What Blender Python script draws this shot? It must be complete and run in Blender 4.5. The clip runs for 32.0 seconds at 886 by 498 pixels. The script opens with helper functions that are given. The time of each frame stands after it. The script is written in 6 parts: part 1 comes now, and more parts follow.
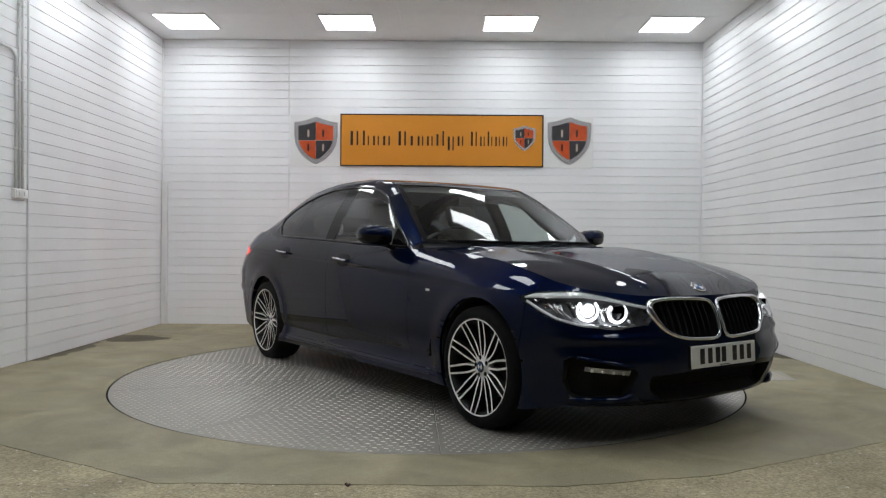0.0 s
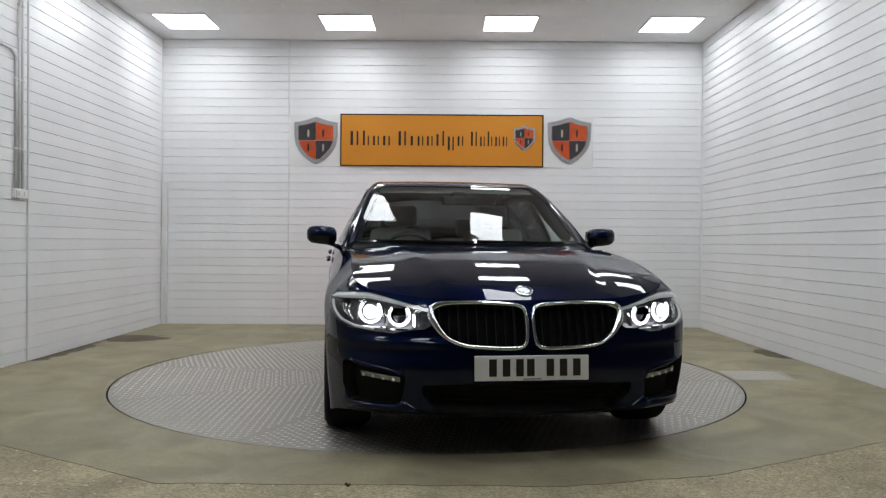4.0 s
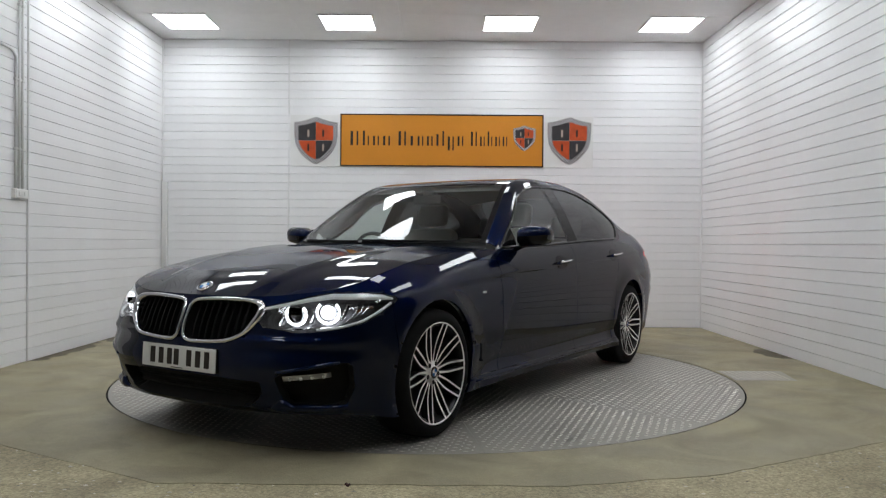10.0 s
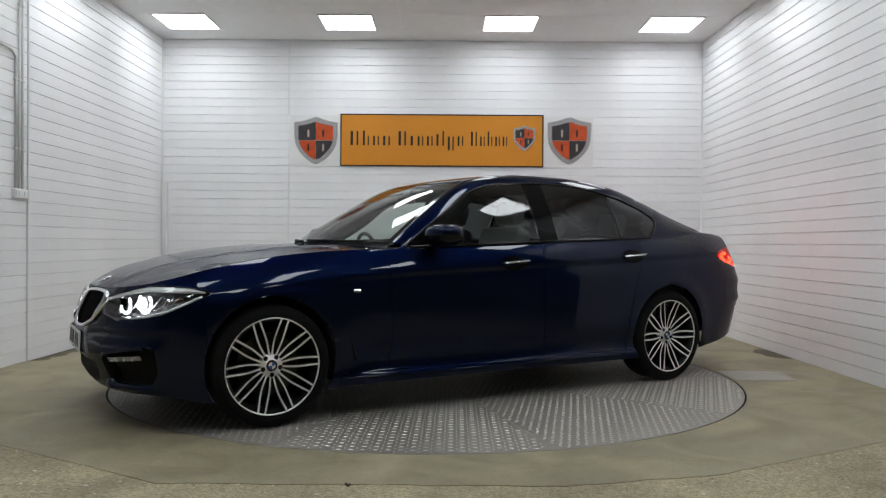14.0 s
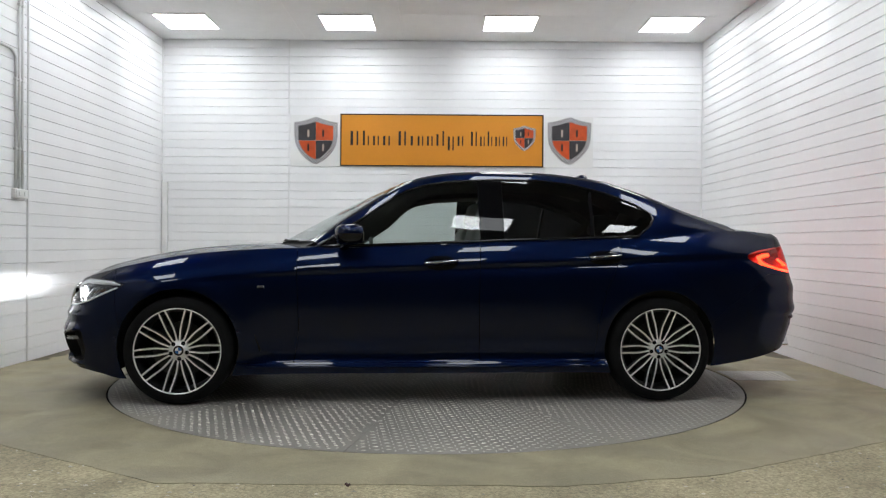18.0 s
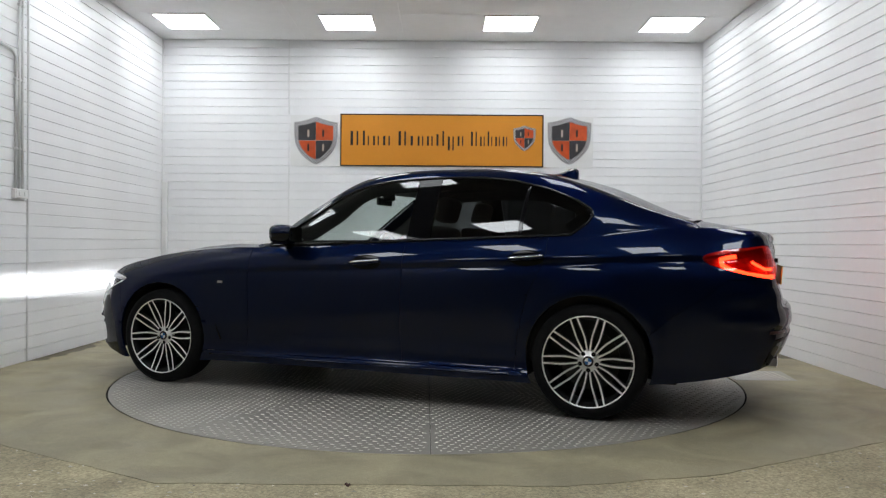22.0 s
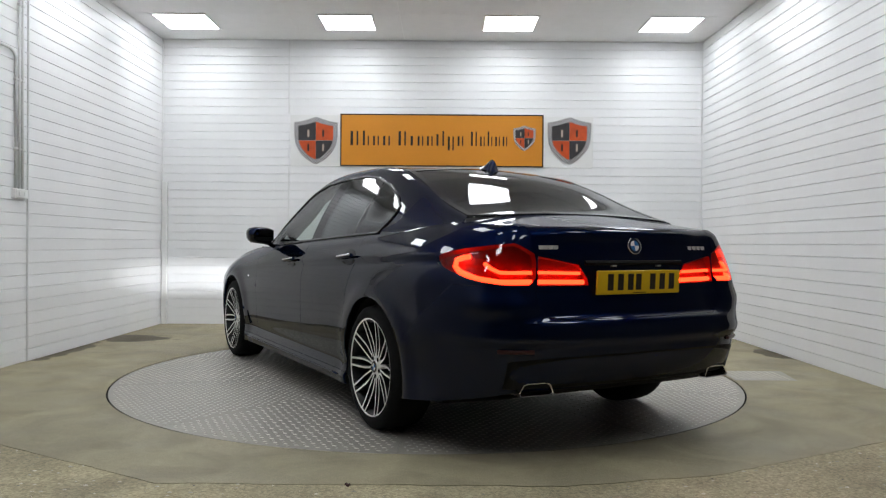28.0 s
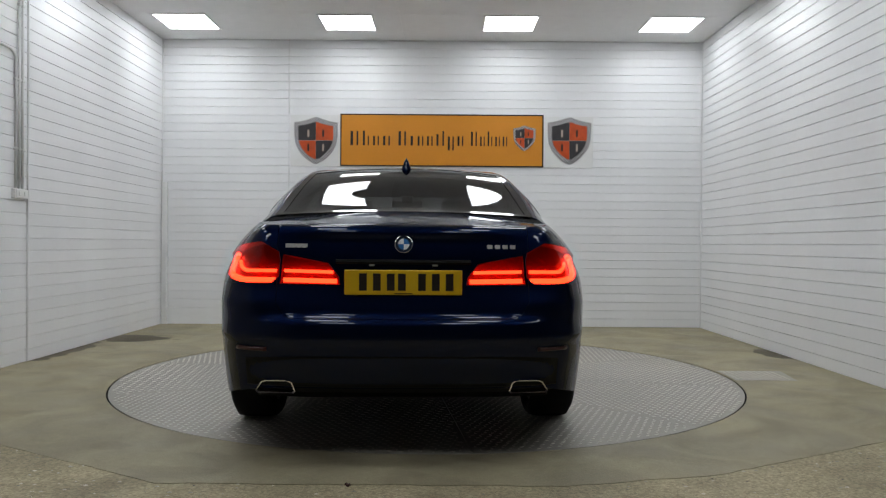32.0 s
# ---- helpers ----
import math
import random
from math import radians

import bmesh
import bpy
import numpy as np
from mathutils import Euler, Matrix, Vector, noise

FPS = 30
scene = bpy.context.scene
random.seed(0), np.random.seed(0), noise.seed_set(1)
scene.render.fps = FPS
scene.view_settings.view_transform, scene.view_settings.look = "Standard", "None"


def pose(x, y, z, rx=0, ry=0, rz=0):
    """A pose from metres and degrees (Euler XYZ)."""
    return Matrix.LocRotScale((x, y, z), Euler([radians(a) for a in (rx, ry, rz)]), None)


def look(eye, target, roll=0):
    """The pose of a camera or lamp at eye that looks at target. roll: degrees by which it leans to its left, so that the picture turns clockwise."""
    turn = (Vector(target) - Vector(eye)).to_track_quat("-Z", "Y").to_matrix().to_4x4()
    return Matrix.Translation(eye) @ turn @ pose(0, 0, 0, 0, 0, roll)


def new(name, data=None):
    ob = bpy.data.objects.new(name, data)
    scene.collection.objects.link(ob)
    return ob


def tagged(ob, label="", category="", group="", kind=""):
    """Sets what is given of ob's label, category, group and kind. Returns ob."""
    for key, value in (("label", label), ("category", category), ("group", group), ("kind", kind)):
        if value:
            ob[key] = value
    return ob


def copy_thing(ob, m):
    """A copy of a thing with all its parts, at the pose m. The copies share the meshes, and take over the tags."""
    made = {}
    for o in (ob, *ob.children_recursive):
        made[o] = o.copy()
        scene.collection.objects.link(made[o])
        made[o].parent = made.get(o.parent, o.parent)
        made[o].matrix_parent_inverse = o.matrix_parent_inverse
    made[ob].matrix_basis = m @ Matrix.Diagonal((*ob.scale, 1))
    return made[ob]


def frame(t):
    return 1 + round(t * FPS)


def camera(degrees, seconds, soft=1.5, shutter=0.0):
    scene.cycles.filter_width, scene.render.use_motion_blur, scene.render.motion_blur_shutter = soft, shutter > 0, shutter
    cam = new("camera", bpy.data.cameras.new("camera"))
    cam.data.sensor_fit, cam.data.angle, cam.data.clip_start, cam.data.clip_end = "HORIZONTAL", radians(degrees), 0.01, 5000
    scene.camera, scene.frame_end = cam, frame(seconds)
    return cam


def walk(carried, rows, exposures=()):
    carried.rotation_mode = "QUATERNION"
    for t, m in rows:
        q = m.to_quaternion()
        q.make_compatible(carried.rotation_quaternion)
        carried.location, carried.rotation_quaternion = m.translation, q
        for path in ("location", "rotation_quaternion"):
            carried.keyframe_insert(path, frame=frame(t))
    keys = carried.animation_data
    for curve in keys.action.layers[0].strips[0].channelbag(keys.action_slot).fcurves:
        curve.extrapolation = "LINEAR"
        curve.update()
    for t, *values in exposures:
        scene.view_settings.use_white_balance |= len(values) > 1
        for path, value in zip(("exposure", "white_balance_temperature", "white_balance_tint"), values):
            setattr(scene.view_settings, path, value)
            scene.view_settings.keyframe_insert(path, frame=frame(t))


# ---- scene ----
from mathutils.bvhtree import BVHTree

# camera: it stands still on a tripod
cam = camera(59.97, 32.0, 1.25)
EYE = Vector((0.1165, -5.8166, 0.9822))
CAM = look(EYE, EYE + Vector((-0.00282, 0.99997, -0.00662)), 0.438)
EXPOSURE = [(0, 0.0), (11, 0.01), (14, -0.05), (17.0, -0.1), (17.4, 0.19), (18.0, 0.31), (18.6, 0.26), (20, 0.16), (27.5, 0.16), (29.5, 0.23), (29.9, -0.06), (32, -0.15)]
walk(cam, [(0, CAM), (32, CAM)], EXPOSURE)

# room, turntable and car in plan
XL, XR, YB, HT = -3.295, 3.19, 3.40, 3.413
Y_OPEN = -9.5
TABLE_R = 2.235
CAR_AT = (0.096, 0.173)

# world: no daylight reaches the room
world = bpy.data.worlds.new("world")
world.use_nodes = True
world.node_tree.nodes["Background"].inputs["Color"].default_value = (0.02, 0.022, 0.025, 1)
world.node_tree.nodes["Background"].inputs["Strength"].default_value = 0.3
scene.world = world
scene.view_settings.exposure = 0.0
PANEL_POWER = 11.3


# ---- helpers of this scene ----
def part(name, bm, material, parent=None, label="", smooth=False, free=True):
    me = bpy.data.meshes.new(name)
    bm.to_mesh(me)
    if free:
        bm.free()
    me.materials.append(material)
    if smooth:
        me.shade_smooth()
    ob = new(name, me)
    if parent is not None:
        ob.parent = parent
    if label:
        tagged(ob, label)
    return ob


def share(name, mesh, parent, m):
    ob = new(name, mesh)
    ob.parent = parent
    ob.matrix_local = m
    return ob


def box(bm, x0, x1, y0, y1, z0, z1, bevel=0.0, seg=1):
    made = bmesh.ops.create_cube(bm, size=1, matrix=Matrix.LocRotScale(
        ((x0 + x1) / 2, (y0 + y1) / 2, (z0 + z1) / 2), None, (abs(x1 - x0), abs(y1 - y0), abs(z1 - z0))))
    if bevel:
        edges = {e for v in made["verts"] for e in v.link_edges}
        bmesh.ops.bevel(bm, geom=list(edges), offset=bevel, segments=seg, affect="EDGES", profile=0.5)
    return bm


def tube(bm, pts, r, n=8, closed=False, squash=1.0, up=None):
    """A round or flattened bar along a line of points."""
    pts = [Vector(q) for q in pts]
    rings = []
    for i, q in enumerate(pts):
        a = pts[i - 1] if (i or closed) else q
        b = pts[(i + 1) % len(pts)] if (i + 1 < len(pts) or closed) else q
        d = (b - a).normalized()
        s = d.cross(up or Vector((0, 0, 1)))
        if s.length < 1e-4:
            s = d.cross(Vector((1, 0, 0)))
        s.normalize()
        w = s.cross(d)
        rr = r[i] if isinstance(r, (list, tuple)) else r
        rings.append([bm.verts.new(q + s * math.cos(2 * math.pi * k / n) * rr + w * math.sin(2 * math.pi * k / n) * rr * squash)
                      for k in range(n)])
    for i in range(len(rings) - (0 if closed else 1)):
        a, b = rings[i], rings[(i + 1) % len(rings)]
        for k in range(n):
            bm.faces.new((a[k], a[(k + 1) % n], b[(k + 1) % n], b[k]))
    if not closed:
        bm.faces.new(rings[0][::-1])
        bm.faces.new(rings[-1])
    return bm


def lathe(bm, prof, n=48, axis="y"):
    """Turns a profile of (radius, along) round the y or z axis."""
    rings = []
    for r, h in prof:
        ring = []
        for k in range(n):
            a = 2 * math.pi * k / n
            c, s = r * math.cos(a), r * math.sin(a)
            ring.append(bm.verts.new((c, h, s) if axis == "y" else (c, s, h)))
        rings.append(ring)
    for a, b in zip(rings, rings[1:]):
        for k in range(n):
            bm.faces.new((a[k], a[(k + 1) % n], b[(k + 1) % n], b[k]))
    return bm


def plate(bm, outline, axis, at, thick):
    """A flat piece with the given outline: axis x takes (y, z) pairs, axis y (x, z), axis z (x, y)."""
    def pos(a, b, c):
        return {"x": (c, a, b), "y": (a, c, b), "z": (a, b, c)}[axis]
    lo = [bm.verts.new(pos(a, b, at)) for a, b in outline]
    hi = [bm.verts.new(pos(a, b, at + thick)) for a, b in outline]
    bm.faces.new(lo[::-1])
    bm.faces.new(hi)
    for i in range(len(lo)):
        j = (i + 1) % len(lo)
        bm.faces.new((lo[i], lo[j], hi[j], hi[i]))
    bmesh.ops.recalc_face_normals(bm, faces=bm.faces)
    return bm


def knots(xs, ys):
    """A smooth curve through a few knots (monotone cubic)."""
    xs, ys = np.array(xs, float), np.array(ys, float)
    h, d = np.diff(xs), np.diff(ys) / np.diff(xs)
    m = np.concatenate([[d[0]], (d[1:] + d[:-1]) / 2, [d[-1]]])
    for i in range(len(d)):
        if abs(d[i]) < 1e-9:
            m[i] = m[i + 1] = 0
        else:
            a, b = m[i] / d[i], m[i + 1] / d[i]
            if a < 0:
                m[i] = a = 0
            if b < 0:
                m[i + 1] = b = 0
            if a * a + b * b > 9:
                t = 3 / math.sqrt(a * a + b * b)
                m[i], m[i + 1] = t * a * d[i], t * b * d[i]

    def f(x):
        x = min(max(float(x), xs[0]), xs[-1])
        i = min(int(np.searchsorted(xs, x, "right")) - 1, len(h) - 1)
        s = (x - xs[i]) / h[i]
        return float((1 + 2 * s) * (1 - s) ** 2 * ys[i] + s * (1 - s) ** 2 * h[i] * m[i]
                     + s * s * (3 - 2 * s) * ys[i + 1] + s * s * (s - 1) * h[i] * m[i + 1])
    return f


def inside(poly, a, b):
    hit, j = False, len(poly) - 1
    for i in range(len(poly)):
        (ax, ay), (bx, by) = poly[i], poly[j]
        if (ay > b) != (by > b) and a < (bx - ax) * (b - ay) / (by - ay) + ax:
            hit = not hit
        j = i
    return hit


def smoothstep(a, b, x):
    t = min(max((x - a) / (b - a), 0), 1)
    return t * t * (3 - 2 * t)


# ---- materials ----
def material(name, colour, rough=0.5, metal=0.0, coat=0.0, coat_rough=0.03, emit=None, strength=0.0, glass=0.0, ior=1.45):
    m = bpy.data.materials.new(name)
    m.use_nodes = True
    b = m.node_tree.nodes["Principled BSDF"]
    b.inputs["Base Color"].default_value = (*colour, 1)
    b.inputs["Roughness"].default_value = rough
    b.inputs["Metallic"].default_value = metal
    b.inputs["Coat Weight"].default_value = coat
    b.inputs["Coat Roughness"].default_value = coat_rough
    b.inputs["IOR"].default_value = ior
    b.inputs["Transmission Weight"].default_value = glass
    if emit:
        b.inputs["Emission Color"].default_value = (*emit, 1)
        b.inputs["Emission Strength"].default_value = strength
    return m


def vary(m, scale=8.0, amount=0.15, bump=0.0, bump_scale=200.0, rough=0.0, second=1.0, random_amount=0.0, detail=6.0):
    """Two scales of variation in the colour, fine relief, and a little per piece."""
    nt = m.node_tree
    b = nt.nodes["Principled BSDF"]
    base = tuple(b.inputs["Base Color"].default_value)
    co = nt.nodes.new("ShaderNodeTexCoord")
    n1, n2 = nt.nodes.new("ShaderNodeTexNoise"), nt.nodes.new("ShaderNodeTexNoise")
    n1.inputs["Scale"].default_value, n1.inputs["Detail"].default_value = scale, detail
    n2.inputs["Scale"].default_value, n2.inputs["Detail"].default_value = scale * 14, 3
    add = nt.nodes.new("ShaderNodeMath")
    add.operation = "MULTIPLY_ADD"
    add.inputs[1].default_value = 0.45 * second
    nt.links.new(co.outputs["Object"], n1.inputs["Vector"])
    nt.links.new(co.outputs["Object"], n2.inputs["Vector"])
    nt.links.new(n2.outputs["Fac"], add.inputs[0])
    nt.links.new(n1.outputs["Fac"], add.inputs[2])
    ramp = nt.nodes.new("ShaderNodeMapRange")
    ramp.inputs["From Min"].default_value, ramp.inputs["From Max"].default_value = 0.4, 1.05
    ramp.inputs["To Min"].default_value, ramp.inputs["To Max"].default_value = 1 - amount, 1 + amount
    nt.links.new(add.outputs[0], ramp.inputs["Value"])
    last = ramp.outputs[0]
    if random_amount:
        info = nt.nodes.new("ShaderNodeObjectInfo")
        rr = nt.nodes.new("ShaderNodeMapRange")
        rr.inputs["To Min"].default_value, rr.inputs["To Max"].default_value = 1 - random_amount, 1 + random_amount
        nt.links.new(info.outputs["Random"], rr.inputs["Value"])
        mul = nt.nodes.new("ShaderNodeMath")
        mul.operation = "MULTIPLY"
        nt.links.new(last, mul.inputs[0])
        nt.links.new(rr.outputs[0], mul.inputs[1])
        last = mul.outputs[0]
    scale_col = nt.nodes.new("ShaderNodeVectorMath")
    scale_col.operation = "SCALE"
    scale_col.inputs[0].default_value = base[:3]
    nt.links.new(last, scale_col.inputs["Scale"])
    nt.links.new(scale_col.outputs[0], b.inputs["Base Color"])
    if rough:
        rm = nt.nodes.new("ShaderNodeMapRange")
        r0 = b.inputs["Roughness"].default_value
        rm.inputs["From Min"].default_value, rm.inputs["From Max"].default_value = 0.3, 0.7
        rm.inputs["To Min"].default_value, rm.inputs["To Max"].default_value = r0 - rough, r0 + rough
        nt.links.new(n1.outputs["Fac"], rm.inputs["Value"])
        nt.links.new(rm.outputs[0], b.inputs["Roughness"])
    if bump:
        n3 = nt.nodes.new("ShaderNodeTexNoise")
        n3.inputs["Scale"].default_value, n3.inputs["Detail"].default_value = bump_scale, 4
        nt.links.new(co.outputs["Object"], n3.inputs["Vector"])
        bp = nt.nodes.new("ShaderNodeBump")
        bp.inputs["Strength"].default_value, bp.inputs["Distance"].default_value = bump, 0.004
        nt.links.new(n3.outputs["Fac"], bp.inputs["Height"])
        nt.links.new(bp.outputs[0], b.inputs["Normal"])
    return m


M = {}
M["board"] = vary(material("white_cladding", (0.86, 0.86, 0.87), 0.36), 1.4, 0.05, 0.06, 60, 0.06, 0.5, 0.02)
M["ceiling"] = vary(material("ceiling_board", (0.84, 0.835, 0.83), 0.6), 0.7, 0.05, 0.05, 90)
M["lamp"] = material("light_panel", (0.9, 0.9, 0.9), 0.5, emit=(0.930, 0.976, 1.015), strength=PANEL_POWER)
M["lamp_frame"] = material("white_metal", (0.8, 0.8, 0.8), 0.4)
M["dark_hall"] = vary(material("dark_hall_wall", (0.10, 0.10, 0.105), 0.8), 0.6, 0.2, 0.1, 40)
M["unseen_side"] = vary(material("grey_unseen_wall", (0.36, 0.36, 0.365), 0.8), 0.6, 0.15, 0.1, 40)
M["hall_ceiling"] = vary(material("hall_ceiling", (0.22, 0.22, 0.22), 0.8), 0.6, 0.1)
M["pipe"] = vary(material("white_conduit", (0.76, 0.76, 0.75), 0.4), 4, 0.06)
M["trim"] = vary(material("white_trim", (0.78, 0.78, 0.78), 0.4), 3, 0.05)
M["core"] = material("wall_core", (0.80, 0.80, 0.80), 0.8)
M["tread"] = vary(material("tread_plate", (0.325, 0.306, 0.268), 0.46, 0.40), 2.2, 0.18, 0.12, 160, 0.06)
M["tread_bar"] = vary(material("worn_tread_bar", (0.60, 0.57, 0.52), 0.34, 0.70), 2.0, 0.14, 0.05, 200, 0.06)
M["gap"] = material("black_gap", (0.008, 0.008, 0.008), 0.9)
M["gap"].node_tree.nodes["Principled BSDF"].inputs["Specular IOR Level"].default_value = 0.1
M["orange"] = vary(material("orange_sign", (0.62, 0.235, 0.012), 0.45), 3, 0.04)
M["sign_white"] = vary(material("white_sign", (0.78, 0.78, 0.77), 0.4), 3, 0.03)
M["sign_dark"] = material("dark_print", (0.018, 0.011, 0.008), 0.6)
M["shield_rim"] = vary(material("shield_rim", (0.5, 0.49, 0.5), 0.35, 0.6), 40, 0.5)
# chequered rim
_nt = M["shield_rim"].node_tree
_co, _ch = _nt.nodes.new("ShaderNodeTexCoord"), _nt.nodes.new("ShaderNodeTexChecker")
_ch.inputs["Scale"].default_value = 62
_ch.inputs["Color1"].default_value, _ch.inputs["Color2"].default_value = (0.62, 0.60, 0.60, 1), (0.10, 0.09, 0.10, 1)
_nt.links.new(_co.outputs["Object"], _ch.inputs["Vector"])
_nt.links.new(_ch.outputs["Color"], _nt.nodes["Principled BSDF"].inputs["Base Color"])
M["shield_orange"] = vary(material("shield_orange", (0.52, 0.072, 0.011), 0.4), 12, 0.3)
M["shield_dark"] = vary(material("shield_dark", (0.032, 0.030, 0.033), 0.4), 12, 0.3)
M["shield_text"] = material("shield_print", (0.42, 0.34, 0.28), 0.5)

M["paint"] = material("blue_paint", (0.0021, 0.0064, 0.0275), 0.36, 0.75, 0.76, 0.012)
M["paint"].node_tree.nodes["Principled BSDF"].inputs["Specular Tint"].default_value = (0.03, 0.07, 0.25, 1)
M["paint"].node_tree.nodes["Principled BSDF"].inputs["Specular IOR Level"].default_value = 0.0
M["paint"].node_tree.nodes["Principled BSDF"].inputs["Coat IOR"].default_value = 1.42
# a faint waviness, as in any pressed and painted panel
_nt = M["paint"].node_tree
_co, _no, _bp = _nt.nodes.new("ShaderNodeTexCoord"), _nt.nodes.new("ShaderNodeTexNoise"), _nt.nodes.new("ShaderNodeBump")
_no.inputs["Scale"].default_value, _no.inputs["Detail"].default_value = 7.0, 3.0
_bp.inputs["Strength"].default_value, _bp.inputs["Distance"].default_value = 0.5, 0.001
_nt.links.new(_co.outputs["Object"], _no.inputs["Vector"])
_nt.links.new(_no.outputs["Fac"], _bp.inputs["Height"])
_nt.links.new(_bp.outputs[0], _nt.nodes["Principled BSDF"].inputs["Coat Normal"])
M["black_gloss"] = material("black_gloss", (0.005, 0.005, 0.006), 0.07, 0.0, 0.1)
M["black_gloss"].node_tree.nodes["Principled BSDF"].inputs["Specular IOR Level"].default_value = 0.3
M["pillar"] = material("black_pillar_film", (0.004, 0.004, 0.0045), 0.02)
M["pillar"].node_tree.nodes["Principled BSDF"].inputs["Specular IOR Level"].default_value = 0.12
M["badge"] = material("silver_badge", (0.72, 0.72, 0.73), 0.35, 0.4)
M["black"] = material("black_plastic", (0.004, 0.004, 0.0045), 0.6)
M["black"].node_tree.nodes["Principled BSDF"].inputs["Specular IOR Level"].default_value = 0.2
M["matte"] = material("underbody_black", (0.004, 0.004, 0.004), 0.9)
M["chrome"] = material("chrome", (0.82, 0.82, 0.83), 0.08, 1.0)
M["alloy"] = vary(material("machined_alloy", (0.86, 0.85, 0.83), 0.38, 0.6), 30, 0.06, 0.03, 300)
M["wheel_dark"] = material("dark_wheel_paint", (0.012, 0.012, 0.013), 0.35, 0.3)
M["tyre"] = vary(material("tyre_rubber", (0.0065, 0.0065, 0.007), 0.85), 20, 0.25, 0.15, 150)
M["disc"] = material("brake_disc", (0.055, 0.055, 0.053), 0.4, 1.0)
M["tyre"].node_tree.nodes["Principled BSDF"].inputs["Specular IOR Level"].default_value = 0.2
M["red_glow"] = material("red_light_bar", (0.5, 0.02, 0.01), 0.3, emit=(1.0, 0.19, 0.07), strength=9.5)
M["lamp_red"] = vary(material("red_lamp_housing", (0.16, 0.008, 0.007), 0.40, 0.2), 60, 0.3)
M["reflector"] = material("red_reflector", (0.035, 0.003, 0.003), 0.35, 0.0, 0.1)
M["white_glow"] = material("headlight_glow", (1, 1, 1), 0.3, emit=(0.93, 0.96, 1.0), strength=4.0)
M["beam"] = material("headlight_beam", (1, 1, 1), 0.3, emit=(0.95, 0.97, 1.0), strength=1.1)
M["brow"] = vary(material("lamp_brow", (0.80, 0.81, 0.81), 0.30, 0.25), 14, 0.08)
M["lamp_dark"] = vary(material("smoky_lamp_housing", (0.22, 0.22, 0.23), 0.22, 0.6), 40, 0.6, 0.5, 60)
M["lamp_inner"] = vary(material("lamp_inner", (0.42, 0.42, 0.44), 0.26, 0.6), 35, 0.5, 0.5, 60)
M["amber"] = material("amber_reflector", (0.11, 0.055, 0.028), 0.2, 0.0, 0.6)
M["absorber"] = material("beam_absorber", (0, 0, 0), 1.0)
M["absorber"].node_tree.nodes["Principled BSDF"].inputs["Specular IOR Level"].default_value = 0.0
M["lamp_silver"] = material("lamp_silver", (0.42, 0.43, 0.45), 0.25, 0.8)
M["plate_white"] = material("white_plate", (0.72, 0.72, 0.70), 0.35)
M["plate_yellow"] = material("yellow_plate", (0.72, 0.46, 0.015), 0.35)
M["emblem_blue"] = material("emblem_blue", (0.04, 0.15, 0.38), 0.2, 0.0, 0.5)
M["emblem_white"] = material("emblem_white", (0.75, 0.76, 0.78), 0.2, 0.0, 0.5)
M["slit"] = material("beam_emitter", (1, 1, 1), 0.3, emit=(0.95, 0.97, 1.0), strength=50000.0)
M["lens_white"] = material("clear_lens", (0.5, 0.51, 0.52), 0.08, 0.2, 0.8)
M["emblem_dark"] = material("emblem_ring", (0.02, 0.03, 0.05), 0.15, 0.0, 0.5)
# glass darkened in colour for the dark hall it should reflect
M["mirror"] = material("darkened_mirror", (0.22, 0.23, 0.24), 0.01, 1.0)
M["stone"] = vary(material("pale_stone", (0.50, 0.47, 0.40), 0.6), 30, 0.3)
_nt = M["stone"].node_tree
_ge, _mr, _mu = _nt.nodes.new("ShaderNodeNewGeometry"), _nt.nodes.new("ShaderNodeMapRange"), _nt.nodes.new("ShaderNodeVectorMath")
_mr.inputs["To Min"].default_value, _mr.inputs["To Max"].default_value = 0.25, 1.5
_mu.operation = "SCALE"
_nt.links.new(_nt.nodes["Principled BSDF"].inputs["Base Color"].links[0].from_socket, _mu.inputs[0])
_nt.links.new(_ge.outputs["Random Per Island"], _mr.inputs["Value"])
_nt.links.new(_mr.outputs[0], _mu.inputs["Scale"])
_nt.links.new(_mu.outputs[0], _nt.nodes["Principled BSDF"].inputs["Base Color"])
M["seat"] = vary(material("grey_leather", (0.25, 0.24, 0.225), 0.5), 6, 0.1, 0.1, 120)
M["cabin"] = vary(material("dark_cabin_trim", (0.025, 0.025, 0.026), 0.6), 6, 0.15)
M["headlining"] = material("headlining", (0.25, 0.245, 0.235), 0.9)


